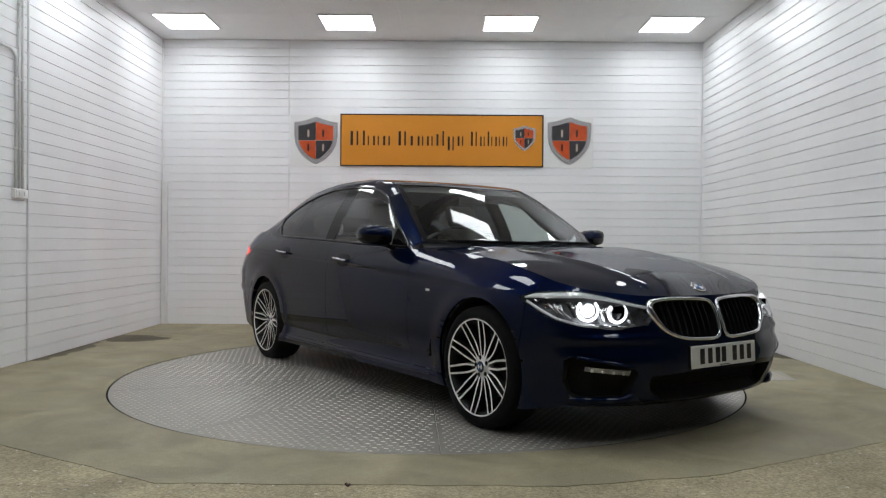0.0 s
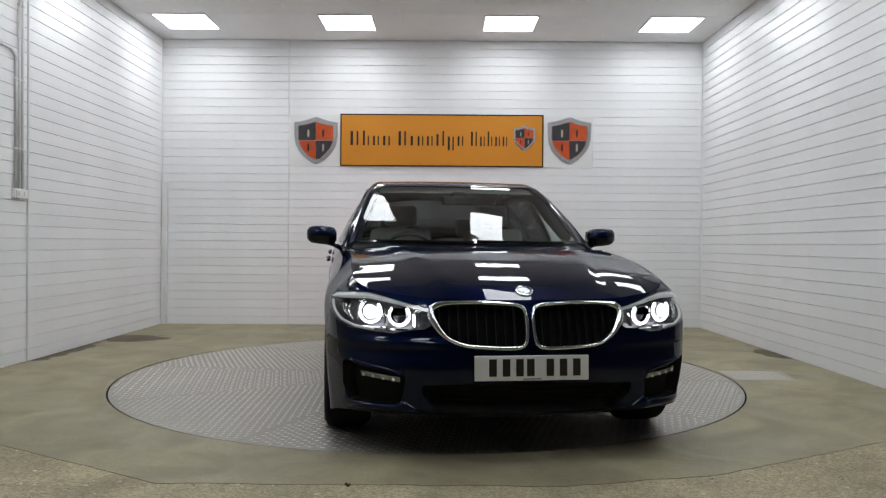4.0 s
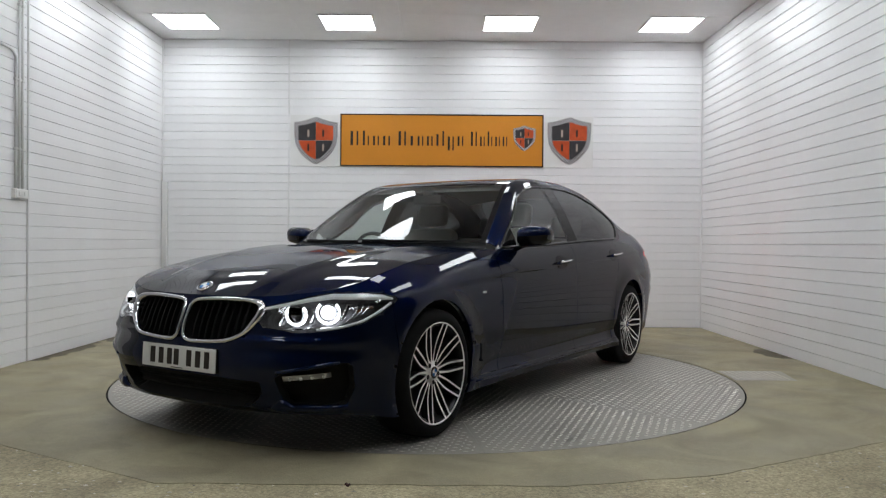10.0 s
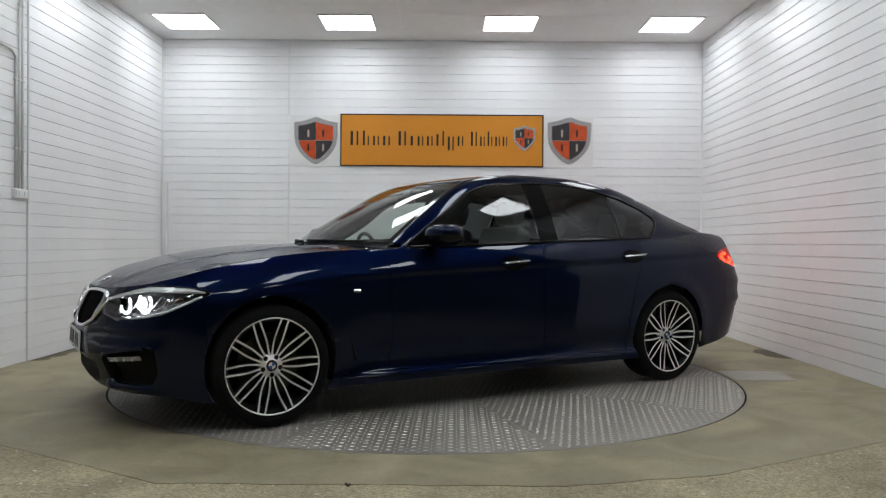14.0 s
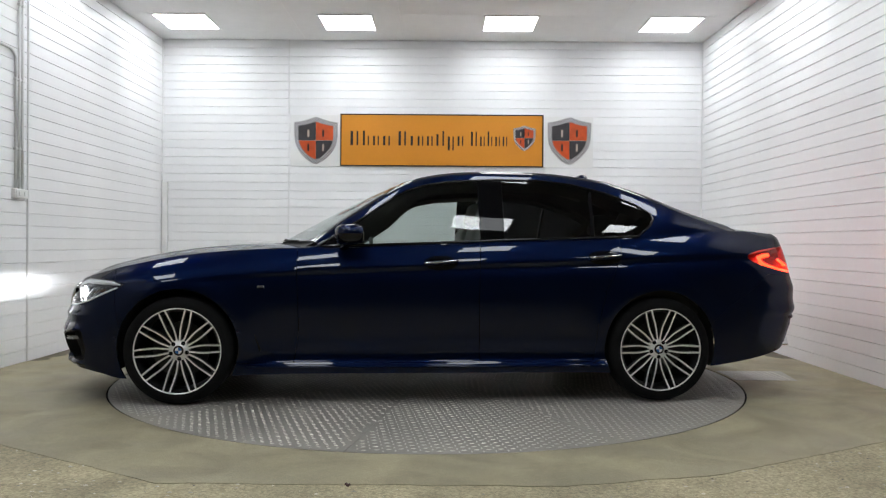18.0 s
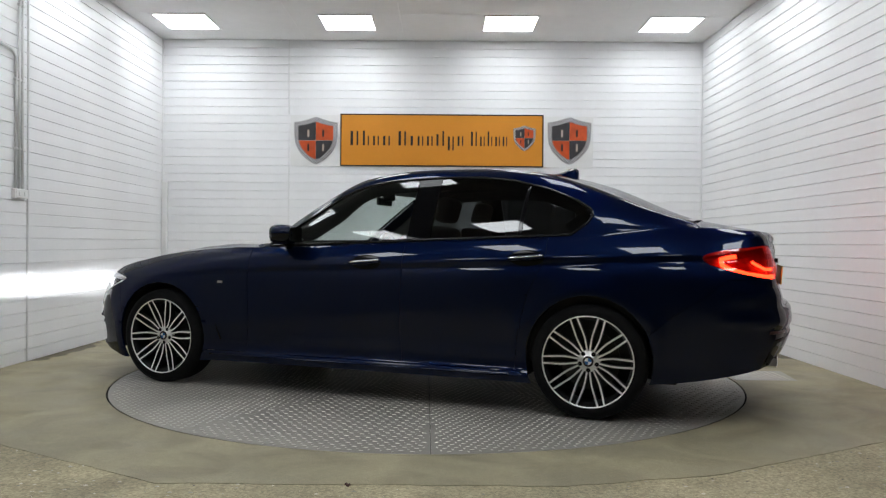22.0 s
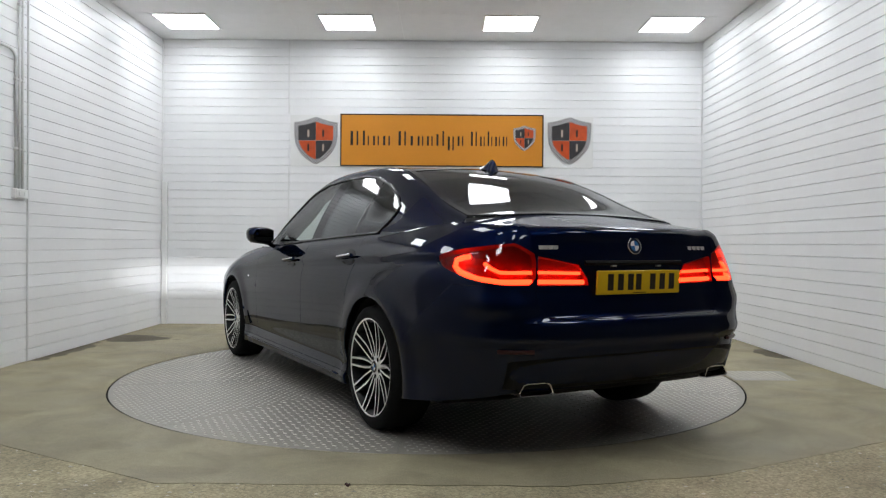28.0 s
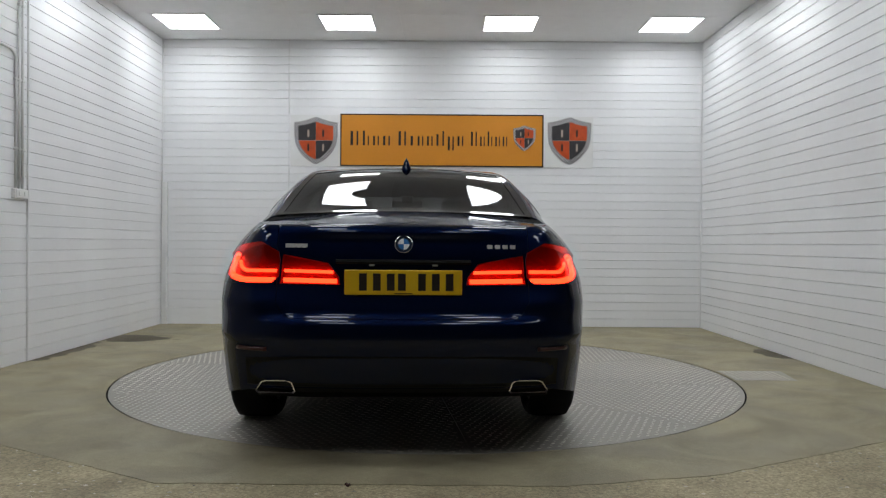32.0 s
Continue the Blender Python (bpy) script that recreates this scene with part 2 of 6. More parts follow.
def glass(name, colour, rough=0.0):
    """Thin car glass: mostly clear, with a mirror-like surface."""
    m = bpy.data.materials.new(name)
    m.use_nodes = True
    nt = m.node_tree
    nt.nodes.clear()
    out = nt.nodes.new("ShaderNodeOutputMaterial")
    mix = nt.nodes.new("ShaderNodeMixShader")
    clear = nt.nodes.new("ShaderNodeBsdfTransparent")
    gloss = nt.nodes.new("ShaderNodeBsdfGlossy")
    lay = nt.nodes.new("ShaderNodeLayerWeight")
    lay.inputs["Blend"].default_value = 0.5
    power = nt.nodes.new("ShaderNodeMath")
    power.operation = "POWER"
    power.inputs[1].default_value = 4.5
    fres = nt.nodes.new("ShaderNodeMapRange")
    fres.inputs["To Min"].default_value, fres.inputs["To Max"].default_value = 0.048, 0.60
    nt.links.new(lay.outputs["Facing"], power.inputs[0])
    nt.links.new(power.outputs[0], fres.inputs["Value"])
    clear.inputs["Color"].default_value = (*colour, 1)
    gloss.inputs["Roughness"].default_value = rough
    gloss.inputs["Color"].default_value = (1, 1, 1, 1)
    nt.links.new(fres.outputs[0], mix.inputs[0])
    nt.links.new(clear.outputs[0], mix.inputs[1])
    nt.links.new(gloss.outputs[0], mix.inputs[2])
    nt.links.new(mix.outputs[0], out.inputs["Surface"])
    return m


M["glass"] = glass("clear_glass", (0.72, 0.78, 0.76))
M["tint"] = glass("tinted_glass", (0.085, 0.09, 0.095))
M["red"] = glass("red_lens", (0.92, 0.12, 0.085))
M["lens"] = glass("lamp_lens", (0.93, 0.94, 0.95))


def concrete(name, colour, rough, grain, pebbles, damp=(), stones=False):
    m = vary(material(name, colour, rough), 2.2, 0.16, 0.6, 110, 0.10)
    nt = m.node_tree
    b = nt.nodes["Principled BSDF"]
    src = b.inputs["Base Color"].links[0].from_socket
    co = nt.nodes.new("ShaderNodeTexCoord")
    # fine speckle of sand and stones
    v = nt.nodes.new("ShaderNodeTexVoronoi")
    v.inputs["Scale"].default_value = grain
    nt.links.new(co.outputs["Object"], v.inputs["Vector"])
    r = nt.nodes.new("ShaderNodeMapRange")
    r.inputs["From Min"].default_value, r.inputs["From Max"].default_value = 0.0, 0.5
    r.inputs["To Min"].default_value, r.inputs["To Max"].default_value = 1 + pebbles, 1 - pebbles * 0.4
    nt.links.new(v.outputs["Distance"], r.inputs["Value"])
    if stones:
        # uneven stones: each cell has a tone of its own, over a fine sand
        warp = nt.nodes.new("ShaderNodeTexNoise")
        warp.inputs["Scale"].default_value, warp.inputs["Detail"].default_value = 90, 3
        bend = nt.nodes.new("ShaderNodeVectorMath")
        bend.operation = "MULTIPLY_ADD"
        bend.inputs[1].default_value = (0.022, 0.022, 0.0)
        nt.links.new(co.outputs["Object"], warp.inputs["Vector"])
        nt.links.new(warp.outputs["Color"], bend.inputs[0])
        nt.links.new(co.outputs["Object"], bend.inputs[2])
        nt.links.new(bend.outputs[0], v.inputs["Vector"])
        tone = nt.nodes.new("ShaderNodeSeparateColor")
        nt.links.new(v.outputs["Color"], tone.inputs[0])
        r.inputs["From Min"].default_value, r.inputs["From Max"].default_value = 0.05, 1.0
        r.inputs["To Min"].default_value, r.inputs["To Max"].default_value = 1 - pebbles * 0.6, 1 + pebbles * 0.75
        nt.links.new(tone.outputs[0], r.inputs["Value"])
    mul = nt.nodes.new("ShaderNodeVectorMath")
    mul.operation = "SCALE"
    nt.links.new(src, mul.inputs[0])
    nt.links.new(r.outputs[0], mul.inputs["Scale"])
    # worn patches, large
    n = nt.nodes.new("ShaderNodeTexNoise")
    n.inputs["Scale"].default_value, n.inputs["Detail"].default_value, n.inputs["Distortion"].default_value = 2.4, 12, 0.9
    nt.links.new(co.outputs["Object"], n.inputs["Vector"])
    r2 = nt.nodes.new("ShaderNodeMapRange")
    r2.inputs["From Min"].default_value, r2.inputs["From Max"].default_value = 0.35, 0.65
    r2.inputs["To Min"].default_value, r2.inputs["To Max"].default_value = 0.80, 1.12
    nt.links.new(n.outputs["Fac"], r2.inputs["Value"])
    mul2 = nt.nodes.new("ShaderNodeVectorMath")
    mul2.operation = "SCALE"
    nt.links.new(mul.outputs[0], mul2.inputs[0])
    nt.links.new(r2.outputs[0], mul2.inputs["Scale"])
    last = mul2.outputs[0]
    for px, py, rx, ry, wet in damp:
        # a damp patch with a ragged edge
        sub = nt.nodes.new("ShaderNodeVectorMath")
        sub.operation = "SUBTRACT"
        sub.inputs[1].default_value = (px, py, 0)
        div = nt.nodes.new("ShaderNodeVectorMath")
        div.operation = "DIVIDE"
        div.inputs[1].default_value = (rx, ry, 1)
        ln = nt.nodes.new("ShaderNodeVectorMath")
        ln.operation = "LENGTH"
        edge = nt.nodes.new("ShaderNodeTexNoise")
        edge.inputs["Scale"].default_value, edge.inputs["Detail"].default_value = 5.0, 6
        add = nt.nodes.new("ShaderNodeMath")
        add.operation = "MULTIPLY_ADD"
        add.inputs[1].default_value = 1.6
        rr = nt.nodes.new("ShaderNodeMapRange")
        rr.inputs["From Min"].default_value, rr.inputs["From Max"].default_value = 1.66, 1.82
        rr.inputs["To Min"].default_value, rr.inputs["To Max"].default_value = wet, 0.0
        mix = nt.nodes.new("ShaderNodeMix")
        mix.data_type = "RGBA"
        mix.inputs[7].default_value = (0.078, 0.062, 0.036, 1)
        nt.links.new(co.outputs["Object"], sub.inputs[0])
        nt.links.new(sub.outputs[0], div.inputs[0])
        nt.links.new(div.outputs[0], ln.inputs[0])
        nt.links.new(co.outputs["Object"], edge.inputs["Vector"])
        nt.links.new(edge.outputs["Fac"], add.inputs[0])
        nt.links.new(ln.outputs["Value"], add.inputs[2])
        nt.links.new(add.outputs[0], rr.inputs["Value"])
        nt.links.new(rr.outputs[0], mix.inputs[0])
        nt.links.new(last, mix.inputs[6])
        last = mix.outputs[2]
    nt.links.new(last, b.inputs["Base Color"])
    return m


M["concrete"] = concrete("smooth_concrete", (0.318, 0.280, 0.178), 0.58, 170, 0.30,
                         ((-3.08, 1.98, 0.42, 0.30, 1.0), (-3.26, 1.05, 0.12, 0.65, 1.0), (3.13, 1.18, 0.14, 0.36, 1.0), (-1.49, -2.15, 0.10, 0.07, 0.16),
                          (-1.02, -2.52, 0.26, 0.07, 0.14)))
M["rough_concrete"] = concrete("exposed_aggregate_concrete", (0.355, 0.306, 0.196), 0.8, 110, 0.42, stones=True)
M["oil"] = material("dark_leaf", (0.05, 0.015, 0.008), 0.6)


# ---- the room ----
def boards(owner, mesh_name, length, at, turn_z, z_from=0.0, z_to=HT, pitch=0.1):
    """Horizontal lapped boards with a thin open joint."""
    n = int(round((z_to - z_from) / pitch))
    p = (z_to - z_from) / n
    bm = bmesh.new()
    prof = [(0.0, 0.0), (-0.010, 0.0), (-0.0130, 0.0022), (-0.0128, p - 0.0066), (-0.0088, p - 0.0046), (-0.0030, p - 0.0040), (-0.0030, p - 0.0004), (0.0, p - 0.0004)]
    a = [bm.verts.new((0, y, z)) for y, z in prof]
    b = [bm.verts.new((length, y, z)) for y, z in prof]
    for i in range(len(prof)):
        j = (i + 1) % len(prof)
        bm.faces.new((a[i], a[j], b[j], b[i]))
    bm.faces.new(a[::-1])
    bm.faces.new(b)
    bmesh.ops.recalc_face_normals(bm, faces=bm.faces)
    me = bpy.data.meshes.new(mesh_name)
    bm.to_mesh(me)
    bm.free()
    me.materials.append(M["board"])
    for k in range(n):
        share("board", me, owner, pose(*at, 0, 0, turn_z) @ Matrix.Translation((0, 0, z_from + k * p)))


def wall(name, x0, x1, y0, y1, mat, label):
    ob = part(name, box(bmesh.new(), x0, x1, y0, y1, -0.2, HT + 0.2), mat)
    return tagged(ob, label, "wall", kind="structure")


T = 0.2
wall_back = wall("wall_back", XL - T, XR + T, YB, YB + T, M["core"], "white clad wall behind the turntable")
wall_left = wall("wall_left", XL - T, XL, 0.42, YB, M["core"], "white clad side wall beside the turntable")
wall_left_front = wall("wall_left_front", XL - T - 0.012, XL - 0.012, -0.86, 0.42, M["core"], "white clad side wall with conduits")
wall_right = wall("wall_right", XR, XR + T, -1.4, YB, M["core"], "white clad side wall beside the turntable")
HX = 6.5
# grey walls out of view, added to even the reflections in the doors
wall_hall_left = wall("wall_hall_left", XL - T - 0.012, XL - 0.012, Y_OPEN, -0.862, M["unseen_side"], "unseen grey wall added for the reflections in the car")
wall_hall_right = wall("wall_hall_right", HX, HX + T, Y_OPEN, -0.86, M["unseen_side"], "unseen grey wall added for the reflections in the car")
wall_hall_front_right = wall("wall_hall_front_right", XR + T + 0.01, HX, -0.86, -0.66, M["unseen_side"], "unseen grey wall added for the reflections in the car")
wall_rear = wall("wall_rear", -HX - T, HX + T, Y_OPEN - T, Y_OPEN, M["dark_hall"], "dark plain end wall of the hall")

ceiling = bmesh.new()
LIGHT_X, LIGHT_Y = (-2.745, -0.97, 0.81, 2.575), (2.64, 0.87, -0.90, -2.67, -4.44)
tile = 1.18
xs = [XL] + [XL + 0.55 + tile * k for k in range(6) if XL + 0.55 + tile * k < XR] + [XR]
ys = [YB - 0.0] + [YB - 0.46 - 0.6 * k for k in range(7)] + [-0.85]
for xa, xb in zip(xs, xs[1:]):
    for ya, yb in zip(ys, ys[1:]):
        box(ceiling, xa + 0.0008, xb - 0.0008, yb + 0.001, ya - 0.001, HT, HT + 0.03)
box(ceiling, XL - T, XR + T, -0.86, YB + T, HT + 0.028, HT + 0.2)
tagged(part("ceiling", ceiling, M["ceiling"]), "pale grey boarded ceiling with thin joints", "ceiling", kind="structure")

hall_ceiling = tagged(part("ceiling_hall", box(bmesh.new(), -HX - T, HX + T, Y_OPEN - T, -0.862, HT + 0.004, HT + 0.2), M["hall_ceiling"]),
                      "grey plain ceiling of the hall", "ceiling", kind="structure")

# square light panels in the ceiling
first = None
for ly in LIGHT_Y:
    for lx in LIGHT_X:
        if first is None:
            first = tagged(new("ceiling_light"), "square white flat ceiling light panel, lit", "ceiling light", "light panels in the ceiling")
            bm = bmesh.new()
            box(bm, -0.275, 0.275, -0.275, 0.275, -0.006, 0.0)
            part("diffuser", bm, M["lamp"], first, "glowing white diffuser")
            bm = bmesh.new()
            for s in (-1, 1):
                box(bm, s * 0.277, s * 0.297, -0.297, 0.297, -0.012, 0.0)
                box(bm, -0.275, 0.275, s * 0.277, s * 0.297, -0.012, 0.0)
            part("frame", bm, M["lamp_frame"], first)
            first.location = (lx, ly, HT)
        else:
            copy_thing(first, pose(lx, ly, HT))

# floor: smooth slab round the table, older rough concrete before it
def ring_floor(name, outline, z0, z1, hole_r, mat, label):
    bm = bmesh.new()
    n = 96
    inner = [(hole_r * math.cos(2 * math.pi * k / n), hole_r * math.sin(2 * math.pi * k / n)) for k in range(n)]
    def reach(a):
        c, s = math.cos(a), math.sin(a)
        best = 99
        for (ax, ay), (bx, by) in zip(outline, outline[1:] + outline[:1]):
            den = c * (by - ay) - s * (bx - ax)
            if abs(den) < 1e-9:
                continue
            t = (ax * (by - ay) - ay * (bx - ax)) / den
            u = (ax * s - ay * c) / den
            if t > 0 and -1e-9 <= u <= 1 + 1e-9:
                best = min(best, t)
        return best
    angs = sorted([2 * math.pi * k / n for k in range(n)] + [math.atan2(y, x) % (2 * math.pi) for x, y in outline])
    vi, vo, vb = [], [], []
    for a in angs:
        r = reach(a)
        vi.append(bm.verts.new((hole_r * math.cos(a), hole_r * math.sin(a), z1)))
        vo.append(bm.verts.new((r * math.cos(a), r * math.sin(a), z1)))
        vb.append((bm.verts.new((hole_r * math.cos(a), hole_r * math.sin(a), z0)), bm.verts.new((r * math.cos(a), r * math.sin(a), z0))))
    m = len(angs)
    for k in range(m):
        j = (k + 1) % m
        bm.faces.new((vi[k], vo[k], vo[j], vi[j]))
        bm.faces.new((vo[k], vb[k][1], vb[j][1], vo[j]))
        bm.faces.new((vi[j], vb[j][0], vb[k][0], vi[k]))
    bmesh.ops.remove_doubles(bm, verts=bm.verts, dist=1e-5)
    bmesh.ops.recalc_face_normals(bm, faces=bm.faces)
    return tagged(part(name, bm, mat), label, "floor", kind="structure")


SLAB = [(XR, YB), (XL, YB), (XL, -1.25), (-2.03, -2.12), (-1.06, -2.70), (0.62, -2.695), (1.30, -2.52), (2.37, -1.92), (XR, -1.45)]
# its front edge is broken and uneven
_rnd = random.Random(11)
_edge = SLAB[:3]
for (ax, ay), (bx, by) in zip(SLAB[2:], SLAB[3:]):
    _n = max(2, int(math.hypot(bx - ax, by - ay) / 0.07))
    _edge += [(ax + (bx - ax) * j / _n, ay + (by - ay) * j / _n + _rnd.uniform(-0.007, 0.007)) for j in range(1, _n)] + [(bx, by)]
SLAB = _edge
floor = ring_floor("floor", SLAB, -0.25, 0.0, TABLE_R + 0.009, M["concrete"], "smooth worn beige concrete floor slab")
ground = ring_floor("ground", [(HX + T, YB + T), (-HX - T, YB + T), (-HX - T, Y_OPEN - T), (HX + T, Y_OPEN - T)], -0.5, -0.0025, TABLE_R + 0.009,
                    M["rough_concrete"], "rough concrete ground with exposed stones")

# ---- the turntable ----
def lozenges(bm_verts, bm_faces, x, y, ang, ln=0.0140, wd=0.0060, hz=0.0030, z=0.0):
    c, s = math.cos(ang), math.sin(ang)
    k = len(bm_verts)
    for a, b, h in ((-ln, 0, 0), (0, -wd, 0), (ln, 0, 0), (0, wd, 0), (-ln * 0.55, 0, hz), (ln * 0.55, 0, hz)):
        bm_verts.append((x + a * c - b * s, y + a * s + b * c, z + h))
    bm_faces.extend([(k, k + 1, k + 4), (k + 1, k + 5, k + 4), (k + 1, k + 2, k + 5), (k + 2, k + 3, k + 5), (k + 3, k + 4, k + 5), (k + 3, k, k + 4)])


def tread_mesh(name, test, turn_deg, size, pitch=0.042):
    """Raised bars, each lying across its neighbours, over the area where test(x, y) holds."""
    verts, faces = [], []
    n = int(size / pitch) + 1
    c, s = math.cos(radians(turn_deg)), math.sin(radians(turn_deg))
    for i in range(-n, n):
        for j in range(-n, n):
            u, v = (i + 0.5) * pitch, (j + 0.5) * pitch
            x, y = u * c - v * s, u * s + v * c
            if test(x, y):
                lozenges(verts, faces, x, y, radians(turn_deg + (45 if (i + j) % 2 else -45)))
    me = bpy.data.meshes.new(name)
    me.from_pydata(verts, [], faces)
    me.materials.append(M["tread_bar"])
    return me


# ten wedge-shaped plates, each with its tread aslant to its own middle line
turntable = tagged(new("turntable"), "round steel turntable of worn tread plate, flush in the floor", "turntable")
R = TABLE_R - 0.004
for k in range(10):
    a0, a1 = radians(4 + 36 * k), radians(40 + 36 * k)
    mid = (a0 + a1) / 2
    arc = [(R * math.cos(a), R * math.sin(a)) for a in [a0 + 0.0006 + (a1 - a0 - 0.0012) * j / 16 for j in range(17)]]
    wedge = part("tread_plate", plate(bmesh.new(), [(0.004 * math.cos(mid), 0.004 * math.sin(mid))] + arc, "z", -0.012, 0.010), M["tread"], turntable)
    def within(x, y, mid=mid):
        r = math.hypot(x, y)
        d = (math.atan2(y, x) - mid + math.pi) % (2 * math.pi) - math.pi
        return 0.05 < r < TABLE_R - 0.03 and abs(d) < radians(18) - 0.016 / max(r, 0.1)
    ob = new("tread", tread_mesh("tread", within, math.degrees(mid) + 45, TABLE_R))
    ob.parent, ob.location = wedge, (0, 0, -0.002)
    tagged(ob, "raised worn steel tread bars", kind="stuff")
bm = bmesh.new()
lathe(bm, [(TABLE_R - 0.007, -0.014), (TABLE_R - 0.007, -0.006), (TABLE_R + 0.0085, -0.006), (TABLE_R + 0.0085, -0.1), (0.01, -0.1)], 128, "z")
part("rim", bm, M["gap"], turntable, "dark steel rim of the turntable")

# ---- the car ----
car = tagged(new("car"), "dark blue metallic saloon car with lit lamps on the turntable", "car")
FA, RA = 1.4875, -1.4875     # axles
WHEEL_Z, ARCH_Z = 0.326, 0.342

# plan of the body at half height, from the nose round one side to the tail
PLAN = [(2.352, 0), (2.345, 0.2), (2.322, 0.4), (2.258, 0.60), (2.140, 0.785), (1.960, 0.888), (1.74, 0.914), (1.4875, 0.918), (1.1, 0.914),
        (0.6, 0.918), (0.0, 0.924), (-0.6, 0.928), (-1.1, 0.932), (-1.4875, 0.934), (-1.85, 0.918), (-2.15, 0.882), (-2.37, 0.81),
        (-2.487, 0.69), (-2.545, 0.5), (-2.572, 0.27), (-2.58, 0)]
NP = len(PLAN) - 1


def plan(i):
    """Point of the plan at index i (Catmull-Rom)."""
    k = min(int(i), NP - 1)
    t = i - k
    def P(j):
        if j < 0:
            return Vector((PLAN[-j][0], -PLAN[-j][1]))
        if j > NP:
            return Vector((PLAN[2 * NP - j][0], -PLAN[2 * NP - j][1]))
        return Vector(PLAN[j])
    a, b, c, d = P(k - 1), P(k), P(k + 1), P(k + 2)
    return 0.5 * ((2 * b) + (c - a) * t + (2 * a - 5 * b + 4 * c - d) * t * t + (3 * b - a - 3 * c + d) * t ** 3)


# check the turn of the normal once: the line runs nose, left side, tail, so the outside is on one hand
_d = plan(10.1) - plan(10.0)
HAND = 1 if Vector((-_d.y, _d.x)).y > 0 else -1


def outward(i):
    e = 0.02
    d = plan(min(i + e, NP)) - plan(max(i - e, 0))
    if i < e:
        d = Vector((-0.0001, 1))
    if i > NP - e:
        d = Vector((0.0001, -1))
    return (Vector((-d.y, d.x)) * HAND).normalized()


rim_z = knots([0, 2, 3, 4, 5, 6, 7, 8, 9, 10, 11, 12, 13, 14, 15, 16, 20],
              [0.728, 0.731, 0.745, 0.768, 0.805, 0.853, 0.900, 0.938, 0.953, 0.972, 0.998, 1.016, 1.036, 1.072, 1.082, 1.070, 1.062])
rim_in = knots([0, 2, 4, 5, 6, 7, 8, 9, 10, 12, 13, 14, 15, 16, 17, 18, 20],
               [0.090, 0.092, 0.105, 0.115, 0.125, 0.130, 0.116, 0.078, 0.070, 0.080, 0.115, 0.160, 0.175, 0.150, 0.115, 0.10, 0.095])
wide_z = knots([0, 3, 5, 7, 9, 14, 16, 18, 20], [0.42, 0.44, 0.58, 0.66, 0.70, 0.72, 0.62, 0.52, 0.50])
low_z = knots([0, 3, 4, 5, 5.7, 6.5, 9, 12, 14, 16, 18, 20], [0.195, 0.205, 0.205, 0.185, 0.158, 0.158, 0.185, 0.185, 0.22, 0.30, 0.335, 0.335])
low_in = knots([0, 3, 5, 7, 9, 13, 15, 17, 20], [0.10, 0.08, 0.035, 0.025, 0.028, 0.025, 0.035, 0.06, 0.08])
crease_z = knots([0.0, 5, 7, 9, 11, 13, 15, 17], [0.70, 0.715, 0.755, 0.815, 0.865, 0.905, 0.925, 0.93])


